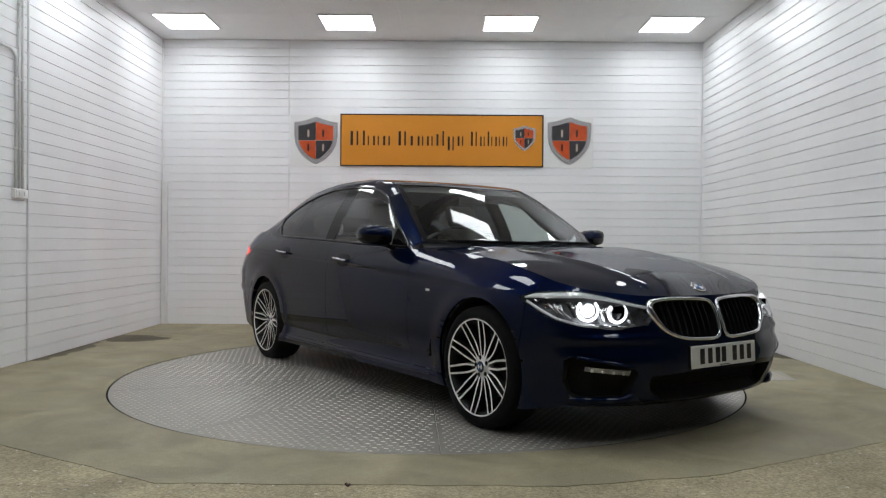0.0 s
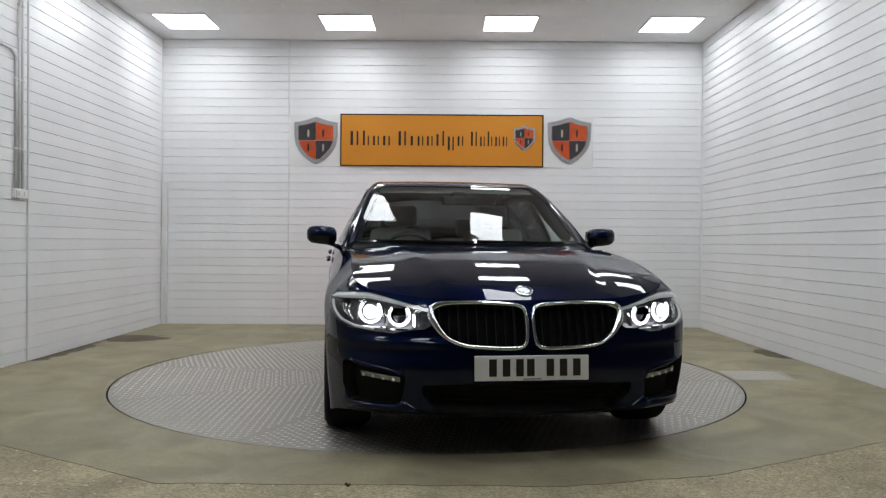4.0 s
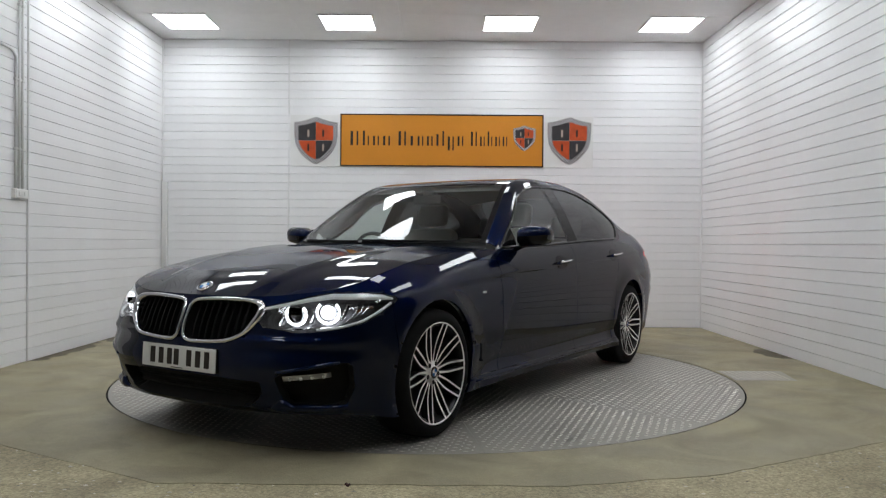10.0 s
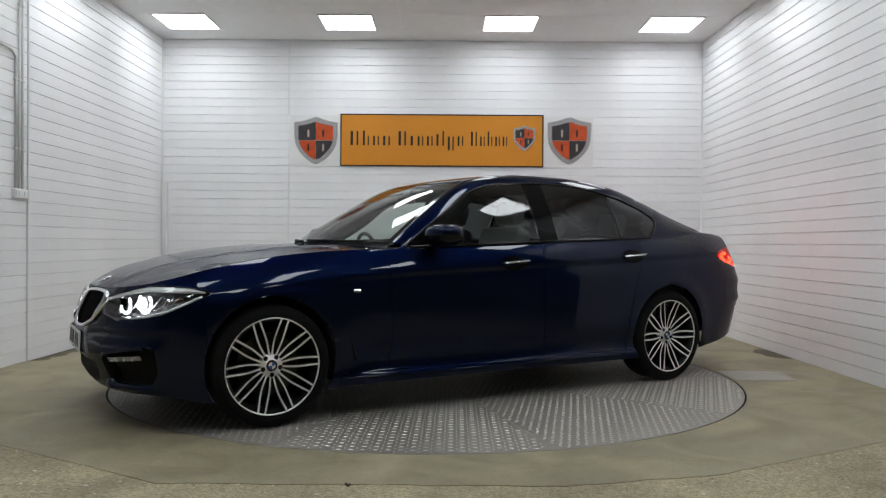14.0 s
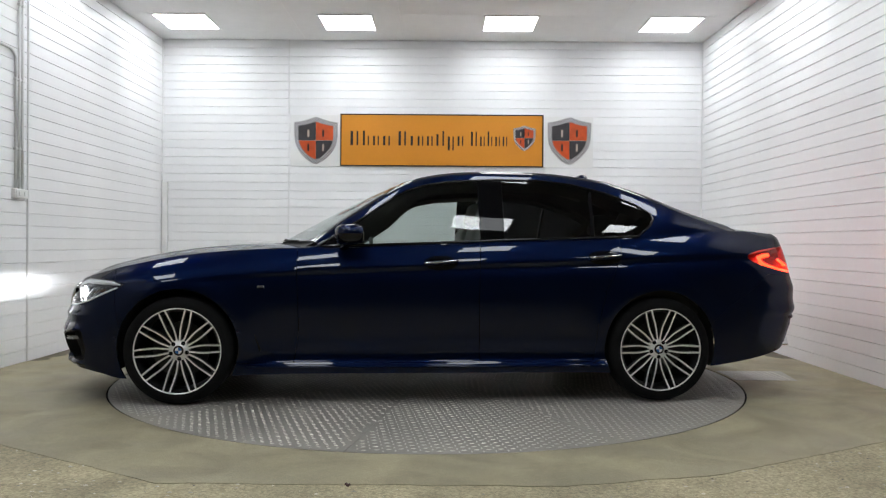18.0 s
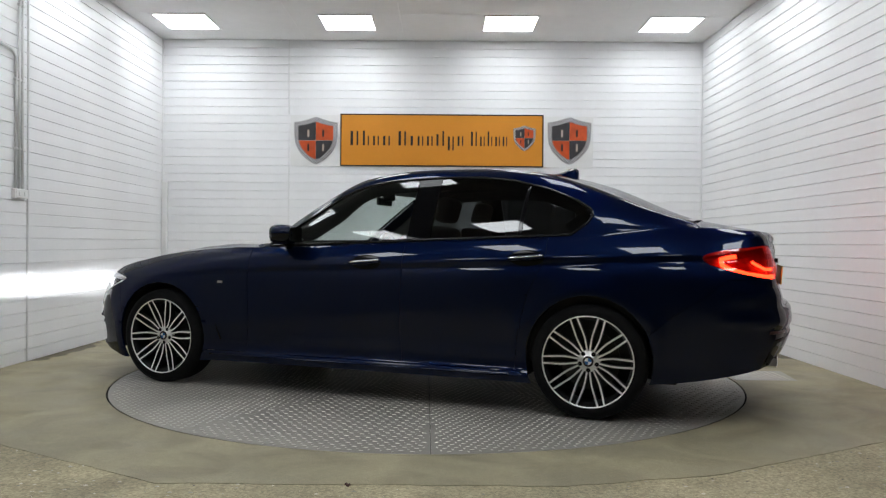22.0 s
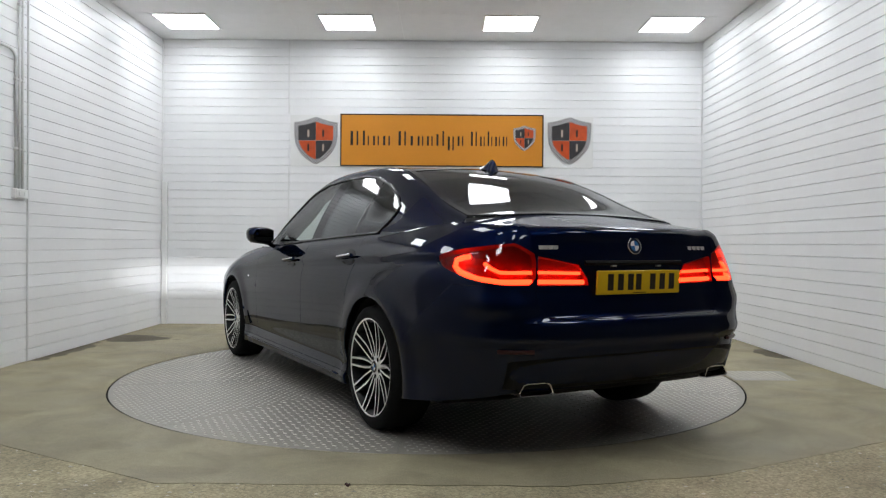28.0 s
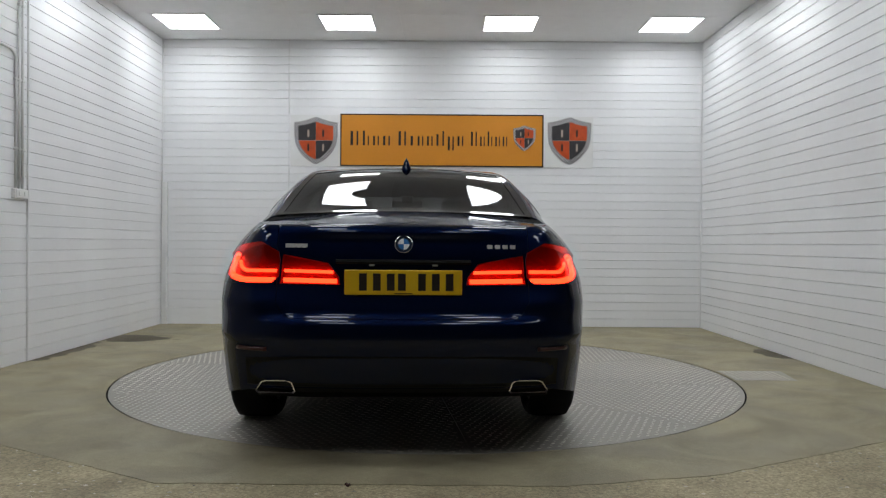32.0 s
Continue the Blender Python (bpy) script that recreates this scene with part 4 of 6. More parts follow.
# glass and roof
tops = {"windscreen": top_sheet(0, 1, 24), "roof": top_sheet(1.0, 2.0, 24), "rear_window_glass": top_sheet(2.0, 3.0, 20)}
panel("roof", tops["roof"], M["paint"], True)
panel("windscreen", tops["windscreen"], M["glass"], True, "clear windscreen glass", lip=False)
panel("rear_screen", tops["rear_window_glass"], M["tint"], True, "dark tinted rear screen glass", lip=False)
panel("front_side_window", from_faces(panes["front_window"]), M["glass"], label="clear side window glass", lip=False)
panel("rear_side_window", from_faces(panes["rear_window"]), M["tint"], label="dark tinted side window glass", lip=False)
panel("quarter_window", from_faces(panes["quarter_window"]), M["tint"], label="dark tinted quarter glass", lip=False)
panel("b_pillar", from_faces(panes["b_pillar"]), M["pillar"], label="gloss black door pillar")
panel("mirror_sail", from_faces(panes["sail"]), M["pillar"], label="gloss black triangle at the mirror's foot")
panel("window_bar", from_faces(panes["c_bar"]), M["black_gloss"], label="gloss black window bar")


def recess(key, depth, centre=False):
    bm = from_faces(pieces[key])
    if centre:
        both_halves(bm)
    bm.normal_update()
    vn = {}
    for v in bm.verts:
        n = SKIN.find_nearest(Vector((v.co.x, abs(v.co.y), v.co.z)))[1]
        vn[v] = Vector((n.x, n.y if v.co.y >= 0 else -n.y, n.z)) if abs(v.co.y) > 0.002 else Vector((n.x, 0, n.z))
    edges = [e for e in bm.edges if e.is_boundary]
    ext = bmesh.ops.extrude_edge_only(bm, edges=edges)
    rim = [g for g in ext["geom"] if isinstance(g, bmesh.types.BMVert)]
    keep = set(rim)
    for v in bm.verts:
        if v not in keep:
            v.co -= vn[v] * depth
    bmesh.ops.recalc_face_normals(bm, faces=bm.faces)
    return bm


def pair(name, bm, mat, parent=None, label="", smooth=True):
    other = mirrored(bm)
    parent = parent or (car, car)
    return [part(name, bm, mat, parent[0], label, smooth), part(name, other, mat, parent[1], label, smooth)]

# lamps
head = pair("headlight", recess("headlight", 0.085), M["lamp_dark"], label="headlight with glowing rings", smooth=False)
for ob in pair("lens", from_faces(pieces["headlight"]), M["lens"], head, "clear lamp lens"):
    ob.visible_shadow = False
tail = pair("tail_light", recess("tail_out", 0.035), M["lamp_red"], label="red tail light, lit", smooth=False)
pair("lens", from_faces(pieces["tail_out"]), M["red"], tail, "red lens")
tail_in = pair("tail_light", recess("tail_in", 0.035), M["lamp_red"], label="red tail light on the boot lid, lit", smooth=False)
pair("lens", from_faces(pieces["tail_in"]), M["red"], tail_in, "red lens")
grille = pair("grille", recess("kidney", 0.05), M["matte"], label="kidney grille with chrome surround", smooth=False)
part("lower_intake", recess("lower_intake", 0.06, True), M["matte"], car)
pair("side_intake", recess("side_intake", 0.06), M["matte"], smooth=False)

# underbody and wheel housings
bm = bmesh.new()
under = [(2.20, 0.0), (2.12, 0.55), (1.90, 0.72), (1.86, 0.80), (1.86, 0.60), (1.10, 0.60), (1.10, 0.84), (-1.10, 0.85), (-1.10, 0.60), (-1.87, 0.60), (-1.87, 0.76), (-1.95, 0.74), (-2.0, 0.45), (-2.0, 0.0)]
outline = under + [(x, -y) for x, y in under[::-1] if y > 0]
plate(bm, outline, "z", 0.20, 0.12)
part("underbody", bm, M["matte"], car)
for xa in (FA, RA):
    bm = bmesh.new()
    n = 24
    a = [bm.verts.new((xa + 0.361 * math.cos(math.pi * k / n), 0.89, ARCH_Z + 0.361 * math.sin(math.pi * k / n) - (0.11 if k in (0, n) else 0))) for k in range(n + 1)]
    b = [bm.verts.new((v.co.x, 0.50, v.co.z)) for v in a]
    for k in range(n):
        bm.faces.new((a[k], a[k + 1], b[k + 1], b[k]))
    bm.faces.new(b)
    pair("wheel_housing", bm, M["matte"], smooth=False)


# wheels: tyre, rim with ten double spokes, disc
def make_wheel():
    w = new("wheel")
    R, rr = 0.327, 0.256
    bm = bmesh.new()
    lathe(bm, [(rr - 0.008, -0.10), (rr + 0.006, -0.118), (rr + 0.034, -0.124), (R - 0.025, -0.118), (R - 0.006, -0.098), (R, -0.06), (R, 0.06), (R - 0.006, 0.098),
               (R - 0.025, 0.108), (rr + 0.034, 0.117), (rr + 0.010, 0.115), (rr - 0.006, 0.108), (rr - 0.008, 0.09)], 64)
    part("tyre", bm, M["tyre"], w, "black rubber tyre", True)
    bm = bmesh.new()
    lathe(bm, [(rr - 0.004, 0.109), (rr - 0.001, 0.112), (rr + 0.004, 0.113), (rr + 0.005, 0.108), (rr - 0.004, 0.10)], 64)
    part("rim_edge", bm, M["alloy"], w, "bright machined rim edge", True)
    bm = bmesh.new()
    lathe(bm, [(rr - 0.008, 0.108), (rr - 0.020, 0.088), (rr - 0.022, 0.0), (rr - 0.022, -0.10)], 64)
    part("rim", bm, M["wheel_dark"], w, "dark painted rim", True)
    bm = bmesh.new()
    lathe(bm, [(0.17, 0.012), (0.17, 0.02), (0.065, 0.02), (0.065, 0.03), (0.001, 0.03)], 40)
    part("brake_disc", bm, M["disc"], w)
    bm = bmesh.new()
    lathe(bm, [(rr - 0.02, -0.03), (0.001, -0.03)], 40)
    part("backing", bm, M["matte"], w)

    def spoke_mesh(side):
        bm = bmesh.new()
        rows = []
        for k in range(13):
            t = k / 12
            r = 0.048 + (rr - 0.003 - 0.048) * t
            gap = knots([0, 0.12, 0.5, 1], [0.0095, 0.0135, 0.0225, 0.0195])(t) * side
            wd = knots([0, 0.3, 1], [0.0125, 0.0105, 0.0115])(t) * 0.5
            y = knots([0, 0.35, 0.7, 1], [0.074, 0.081, 0.095, 0.111])(t)
            row = []
            for off, dy in ((-wd * 1.25, -0.038), (-wd, 0.0), (wd, 0.0), (wd * 1.25, -0.038)):
                row.append(bm.verts.new((r, y + dy, gap + off)))
            rows.append(row)
        for a, b in zip(rows, rows[1:]):
            for j in range(3):
                bm.faces.new((a[j], b[j], b[j + 1], a[j + 1]))
        bmesh.ops.recalc_face_normals(bm, faces=bm.faces)
        me = bpy.data.meshes.new("spoke")
        bm.to_mesh(me)
        bm.free()
        me.materials.append(M["alloy"])
        me.materials.append(M["wheel_dark"])
        for p in me.polygons:
            p.material_index = 0 if abs(p.normal.y) > 0.8 else 1
        return me
    left, right = spoke_mesh(1), spoke_mesh(-1)
    for k in range(10):
        m = Matrix.Rotation(radians(36 * k), 4, "Y")
        share("spoke", left, w, m)
        share("spoke", right, w, m)
    bm = bmesh.new()
    lathe(bm, [(0.064, 0.042), (0.062, 0.070), (0.056, 0.0755), (0.036, 0.0765), (0.034, 0.0825), (0.03, 0.0845)], 40)
    part("hub", bm, M["alloy"], w, "alloy hub", True)
    # flat black discs on the hub paint the shade of bolt holes
    for k in range(5):
        bm = bmesh.new()
        lathe(bm, [(0.0125, 0.0780), (0.001, 0.0780)], 12)
        part("bolt_hole", bm, M["matte"], w).location = (0.050 * math.cos(radians(72 * k + 54)), 0, 0.050 * math.sin(radians(72 * k + 54)))
    cap = bmesh.new()
    lathe(cap, [(0.031, 0.0835), (0.030, 0.0865), (0.001, 0.0870)], 24)
    part("centre_cap", cap, M["sign_dark"], w)
    for k in range(4):
        bm = bmesh.new()
        vs = [bm.verts.new((0, 0.0877, 0))] + [bm.verts.new((0.020 * math.cos(radians(90 * k + j * 15)), 0.0877, 0.020 * math.sin(radians(90 * k + j * 15)))) for j in range(7)]
        bm.faces.new(vs[::-1])
        part("emblem_field", bm, M["emblem_blue"] if k % 2 else M["emblem_white"], w)
    return w


wheel = make_wheel()
wheel.parent = car
TRACK_F, TRACK_R = 0.807, 0.816
wheel.matrix_basis = pose(FA, TRACK_F, WHEEL_Z, 0, 3.5, 0)
for x, y, ry, rz in ((RA, TRACK_R, 0, 0), (FA, -TRACK_F, 47, 180), (RA, -TRACK_R, 31, 180)):
    copy_thing(wheel, pose(x, y, WHEEL_Z, 0, ry, rz))


# ---- fittings of the car ----
def on_front(y, z, out=0.0):
    q, n = on_skin("front", y, z)
    if q is None:
        q, n, _, _ = SKIN.find_nearest(Vector((2.3, y, z)))
    return q + n * out


def on_tail(y, z, out=0.0):
    q, n = on_skin("tail", y, z)
    if q is None:
        q, n, _, _ = SKIN.find_nearest(Vector((-2.5, y, z)))
    return q + n * out


def dense(outline, step=0.02, closed=True):
    pts = []
    for (a, b), (c, d) in zip(outline, outline[1:] + (outline[:1] if closed else [])):
        n = max(1, int(math.hypot(c - a, d - b) / step))
        pts += [(a + (c - a) * k / n, b + (d - b) * k / n) for k in range(n)]
    return pts if closed else pts + [outline[-1]]


# kidney grille: chrome surround and upright bars
ring = [on_front(y, z, 0.006) for y, z in dense(KIDNEY, 0.012)]
ring_r = [0.0095 + 0.0085 * smoothstep(0.35, 0.44, y) for y, z in dense(KIDNEY, 0.012)]
pair("surround", tube(bmesh.new(), ring, ring_r, 8, True, 1.0), M["chrome"], grille, "chrome surround")
for k in range(9):
    y = 0.065 + 0.042 * k
    zs = [z for z in np.linspace(0.50, 0.74, 49) if inside(KIDNEY, y, z)]
    z0, z1 = min(zs), max(zs)
    bm = bmesh.new()
    rows = []
    for z in np.linspace(z0, z1, 6):
        q = on_front(y, z, -0.012)
        rows.append([bm.verts.new(q + Vector((-dx, dy, 0))) for dx, dy in ((0, -0.0045), (-0.004, 0), (0, 0.0045), (0.03, 0.004), (0.03, -0.004))])
    for a, b in zip(rows, rows[1:]):
        for j in range(5):
            bm.faces.new((a[j], a[(j + 1) % 5], b[(j + 1) % 5], b[j]))
    bmesh.ops.recalc_face_normals(bm, faces=bm.faces)
    pair("slat", bm, M["black"], grille, smooth=False)

# headlights: glowing rings round two projectors, silver brow, beam slot
for y, z, r in ((0.590, 0.653, 0.046), (0.722, 0.666, 0.050)):
    q = on_front(y, z)
    n = on_skin("front", y, z)[1]
    face = Vector((n.x, n.y * 0.75, 0)).normalized()
    across = Vector((-face.y, face.x, 0))
    c = q - face * 0.036
    pts = [c + across * math.cos(2 * math.pi * k / 24) * r * 1.05 + Vector((0, 0, 1)) * math.sin(2 * math.pi * k / 24) * r for k in range(25)]
    pts = pts[9:] + pts[1:4]
    pair("light_ring", tube(bmesh.new(), pts, 0.0064, 8), M["white_glow"], head, "glowing white light ring")
    bm = bmesh.new()
    if y > 0.65:
        lathe(bm, [(r * 0.85, -0.02), (r * 0.80, 0.0), (r * 0.66, 0.004), (r * 0.6, 0.016), (r * 0.42, 0.024), (0.001, 0.027)], 24)
    else:
        lathe(bm, [(r * 0.86, -0.02), (r * 0.84, 0.0), (r * 0.80, 0.006), (r * 0.80, -0.02)], 24)
    bm.transform(Matrix.Translation(c - face * 0.004) @ Vector((0, 1, 0)).rotation_difference(face).to_matrix().to_4x4())
    bmesh.ops.recalc_face_normals(bm, faces=bm.faces)
    pair("projector", bm, M["lamp_silver"] if y > 0.65 else M["black_gloss"], head, "projector lens")
    bm = bmesh.new()
    if y > 0.65:
        lathe(bm, [(r * 0.68, 0.010), (r * 0.56, 0.023), (r * 0.20, 0.031), (0.001, 0.032)], 24)
    else:
        lathe(bm, [(r * 0.84, 0.006), (r * 0.80, 0.012)], 24)
    bm.transform(Matrix.Translation(c - face * 0.002) @ Vector((0, 1, 0)).rotation_difference(face).to_matrix().to_4x4())
    pair("reflector_bowl", bm, M["beam"] if y > 0.65 else M["lamp_silver"], head)
# wide silver brow under the lens's top edge
brow = dense([(-1.270, 0.686), (-1.165, 0.710), (-1.06, 0.735), (-0.96, 0.753), (-0.84, 0.753), (-0.73, 0.746), (-0.672, 0.728)], 0.02, False)
bm = bmesh.new()
rows = []
for k, (a, b) in enumerate(brow):
    t = k / (len(brow) - 1)
    drop = knots([0, 0.25, 0.7, 0.9, 1], [0.010, 0.014, 0.023, 0.019, 0.006])(t)
    q, n = on_skin("front_corner", a, b)
    q2, n2 = on_skin("front_corner", a, b - drop)
    rows.append([bm.verts.new(v) for v in (q - n * 0.004, q2 - n2 * 0.003, q2 - n2 * 0.012, q - n * 0.014)])
for a, b in zip(rows, rows[1:]):
    for j in range(4):
        bm.faces.new((a[j], a[(j + 1) % 4], b[(j + 1) % 4], b[j]))
bm.faces.new(rows[0][::-1])
bm.faces.new(rows[-1])
bmesh.ops.recalc_face_normals(bm, faces=bm.faces)
pair("brow", bm, M["brow"], head, "wide silver brow strip")
low = [(-1.04, 0.594), (-0.94, 0.604), (-0.83, 0.630), (-0.75, 0.668), (-0.68, 0.708)]
pts = []
for a, b in dense(low, 0.02, False):
    q, n = on_skin("front_corner", a, b)
    pts.append(q - n * 0.012)
pair("lower_strip", tube(bmesh.new(), pts, 0.0065, 6), M["brow"], head)
for k in range(3):
    pts = []
    for a, b in dense([(-0.905 + 0.035 * k, 0.634 + 0.014 * k), (-0.86 + 0.030 * k, 0.672 + 0.010 * k), (-0.845 + 0.030 * k, 0.715)], 0.012, False):
        q, n = on_skin("front_corner", a, b)
        pts.append(q - n * 0.030)
    pair("facet", tube(bmesh.new(), pts, [0.003] + [0.0055] * (len(pts) - 2) + [0.003], 6, squash=0.6), M["chrome"], head, "chrome reflector facet")
pts = []
for a, b in dense([(-0.86, 0.680), (-0.81, 0.694), (-0.76, 0.706)], 0.01, False):
    q, n = on_skin("front_corner", a, b)
    pts.append(q - n * 0.035)
pair("side_reflector", tube(bmesh.new(), pts, [0.005, 0.008] + [0.009] * (len(pts) - 3) + [0.004], 8), M["amber"], head, "amber side reflector")
# bright bezel pieces under and between the rings
for y0, y1, z0, z1, back in ((0.545, 0.640, 0.596, 0.604, 0.030), (0.655, 0.790, 0.604, 0.612, 0.030), (0.651, 0.661, 0.625, 0.700, 0.034), (0.520, 0.532, 0.615, 0.680, 0.040),
                             (0.778, 0.786, 0.640, 0.720, 0.030)):
    bm = bmesh.new()
    rows = []
    for k in range(7):
        y = y0 + (y1 - y0) * k / 6
        qa, qb = on_front(y, z0, -back), on_front(y, z1, -back - 0.006)
        rows.append([bm.verts.new(v) for v in (qa, qb, qb - Vector((0.02, 0, 0)), qa - Vector((0.02, 0, 0)))])
    for a, b in zip(rows, rows[1:]):
        for j in range(4):
            bm.faces.new((a[j], a[(j + 1) % 4], b[(j + 1) % 4], b[j]))
    bm.faces.new(rows[0][::-1])
    bm.faces.new(rows[-1])
    bmesh.ops.recalc_face_normals(bm, faces=bm.faces)
    pair("bezel", bm, M["chrome"], head, "chrome bezel piece", False)
# beam: a slot in the middle of the inner projector
q = on_front(0.582, 0.668, -0.052)
BZ = 0.674
bm = bmesh.new()
vs = [bm.verts.new((q.x, y, z)) for y, z in ((0.562, BZ - 0.004), (0.602, BZ - 0.004), (0.602, BZ), (0.562, BZ))]
bm.faces.new(vs)
pair("beam_slit", bm, M["slit"], head, "bright beam emitter", False)
bm = bmesh.new()
for x0, x1, y0, y1, z0, z1 in ((0.038, 0.040, 0.556, 0.608, -0.001, 0.010), (0.038, 0.040, 0.556, 0.608, -0.018, -0.007), (-0.004, 0.040, 0.556, 0.608, 0.010, 0.012),
                               (-0.004, 0.040, 0.556, 0.608, -0.020, -0.018), (-0.004, 0.040, 0.554, 0.556, -0.020, 0.012), (-0.004, 0.040, 0.608, 0.610, -0.020, 0.012),
                               (-0.006, -0.004, 0.554, 0.610, -0.020, 0.012)):
    box(bm, q.x + x0, q.x + x1, y0, y1, BZ + z0, BZ + z1)
pair("beam_shield", bm, M["absorber"], head, smooth=False)

# front bumper: lamps in the side intakes, bars, flaps
for y0, y1, z0, z1 in ((0.585, 0.760, 0.357, 0.383),):
    bm = bmesh.new()
    n = 8
    rows = []
    for k in range(n + 1):
        y = y0 + (y1 - y0) * k / n
        rise = 0.020 * k / n
        qa, qb = on_front(y, z0 + rise, -0.016), on_front(y, z1 + rise * 0.9, -0.010)
        rows.append([bm.verts.new(v) for v in (qa, qb, qb - Vector((0.03, 0, 0)), qa - Vector((0.03, 0, 0)))])
    for a, b in zip(rows, rows[1:]):
        for j in range(4):
            bm.faces.new((a[j], a[(j + 1) % 4], b[(j + 1) % 4], b[j]))
    bm.faces.new(rows[0][::-1])
    bm.faces.new(rows[-1])
    bmesh.ops.recalc_face_normals(bm, faces=bm.faces)
    fog = pair("fog_lamp", bm, M["lamp_inner"], label="slim clear fog lamp", smooth=False)
    for k in range(4):
        y = y0 + 0.03 + 0.045 * k
        b2 = bmesh.new()
        bmesh.ops.create_icosphere(b2, subdivisions=2, radius=0.009, matrix=Matrix.Translation(on_front(y, 0.368 + 0.005 * k, -0.015)))
        pair("bulb", b2, M["lens_white"], fog)
    pts = [on_front(y, 0.400 + 0.048 * (y - 0.56) / 0.24, -0.006) for y in np.linspace(0.56, 0.80, 12)]
    pair("intake_bar", tube(bmesh.new(), pts, 0.011, 6), M["paint"])
for z in (0.27, 0.30, 0.33):
    pts = [on_front(y, z, -0.045) for y in np.linspace(0.0, 0.42, 12)]
    pts = [Vector((v.x, -v.y, v.z)) for v in pts[:0:-1]] + pts
    part("intake_slat", tube(bmesh.new(), pts, 0.006, 6), M["matte"], car)
# painted blade along the side intake's foot: a wedge that is highest near its inner end
bm = bmesh.new()
rows = []
for y in np.linspace(0.49, 0.805, 22):
    top = knots([0.49, 0.535, 0.562, 0.60, 0.805], [0.232, 0.262, 0.280, 0.258, 0.256])(y)
    out = knots([0.49, 0.56, 0.63, 0.805], [0.003, 0.022, 0.014, 0.004])(y)
    rows.append([bm.verts.new(v) for v in (on_front(y, top, -0.012), on_front(y, top - 0.004, out * 0.5), on_front(y, 0.238, out), on_front(y, 0.226, out * 0.7), on_front(y, 0.216, -0.006))])
for a, b in zip(rows, rows[1:]):
    for j in range(4):
        bm.faces.new((a[j], b[j], b[j + 1], a[j + 1]))
bmesh.ops.recalc_face_normals(bm, faces=bm.faces)
pair("bumper_blade", bm, M["paint"])


def number_plate(name, x, z, face, mat, label):
    bm = box(bmesh.new(), -0.004, 0.004, -0.26, 0.26, -0.0555, 0.0555, 0.003)
    p = part(name, bm, mat, car, label)
    p.matrix_basis = pose(x, 0, z, 0, -3 if face > 0 else 3, 0 if face > 0 else 180)
    shift = -0.178
    for k in range(7):
        bm = box(bmesh.new(), 0.0035, 0.0055, shift - 0.017, shift + 0.017, -0.036, 0.040)
        part("plain_bar", bm, M["sign_dark"], p)
        shift += 0.061 if k != 3 else 0.089
        if k == 2:
            shift -= 0.012
    part("small_bar", box(bmesh.new(), 0.0035, 0.0048, -0.04, 0.04, -0.0505, -0.0465), M["sign_dark"], p)
    return p


front_x = max(on_front(0.0, 0.434).x, on_front(0.26, 0.434).x) + 0.004
part("plate_holder", box(bmesh.new(), front_x - 0.06, front_x - 0.004, -0.262, 0.262, 0.377, 0.491, 0.006), M["black"], car)
number_plate("number_plate", front_x, 0.434, 1, M["plate_white"], "white front number plate with plain bars")
rear_x = min(on_tail(0.0, 0.81).x, on_tail(0.26, 0.86).x, on_tail(0.26, 0.76).x) - 0.016
number_plate("number_plate", rear_x, 0.810, -1, M["plate_yellow"], "yellow rear number plate with plain bars")


def roundel(at, normal, r):
    e = new("emblem")
    e.parent = car
    e.matrix_basis = Matrix.Translation(at) @ Vector((0, 0, 1)).rotation_difference(Vector(normal)).to_matrix().to_4x4()
    bm = bmesh.new()
    lathe(bm, [(r, -0.012), (r, 0.002), (r * 0.97, 0.004), (r * 0.90, 0.004)], 32, "z")
    part("chrome_edge", bm, M["chrome"], e, "", True)
    bm = bmesh.new()
    lathe(bm, [(r * 0.93, 0.0025), (0.001, 0.0030)], 32, "z")
    part("dark_ring", bm, M["emblem_dark"], e)
    for k in range(4):
        bm = bmesh.new()
        vs = [bm.verts.new((0, 0, 0.0042))] + [bm.verts.new((r * 0.62 * math.cos(radians(90 * k + 15 * j)), r * 0.62 * math.sin(radians(90 * k + 15 * j)), 0.0042)) for j in range(7)]
        bm.faces.new(vs)
        part("emblem_field", bm, M["emblem_blue"] if k % 2 else M["emblem_white"], e)
    return e


HOOD = BVHTree.FromObject([o for o in car.children if o.name == "bonnet"][0], bpy.context.evaluated_depsgraph_get())
hq, hn, _, _ = HOOD.ray_cast(Vector((2.195, 0, 2)), Vector((0, 0, -1)))
roundel(hq + hn * 0.002, hn, 0.041)
roundel(on_tail(0, 0.985) + Vector((-0.004, 0, 0)), on_skin("tail", 0.05, 0.985)[1], 0.041)

# boot lid: letters as plain bars, black strip for the region above the plate, lip
for ya, yb in ((0.43, 0.53), (-0.37, -0.51)):
    n = 4
    for k in range(n):
        y = ya + (yb - ya) * (k + 0.5) / n
        q = on_tail(abs(y), 0.968, 0.0)
        part("badge_bar", box(bmesh.new(), q.x - 0.0025, q.x + 0.01, y - 0.012, y + 0.012, 0.961, 0.979), M["badge"], car, "small silver badge bar")
pts = [on_tail(y, 0.900, 0.004) for y in np.linspace(0.0, 0.30, 10)]
pts = [Vector((v.x, -v.y, v.z)) for v in pts[:0:-1]] + pts
part("handle_strip", tube(bmesh.new(), pts, 0.011, 8), M["black"], car, "black strip drawn for the black region above the plate")
for y in (-0.14, 0.14):
    q = on_tail(abs(y), 0.892, 0.0)
    part("plate_lamp", box(bmesh.new(), q.x - 0.014, q.x, y - 0.012, y + 0.012, 0.882, 0.890), M["lens_white"], car)
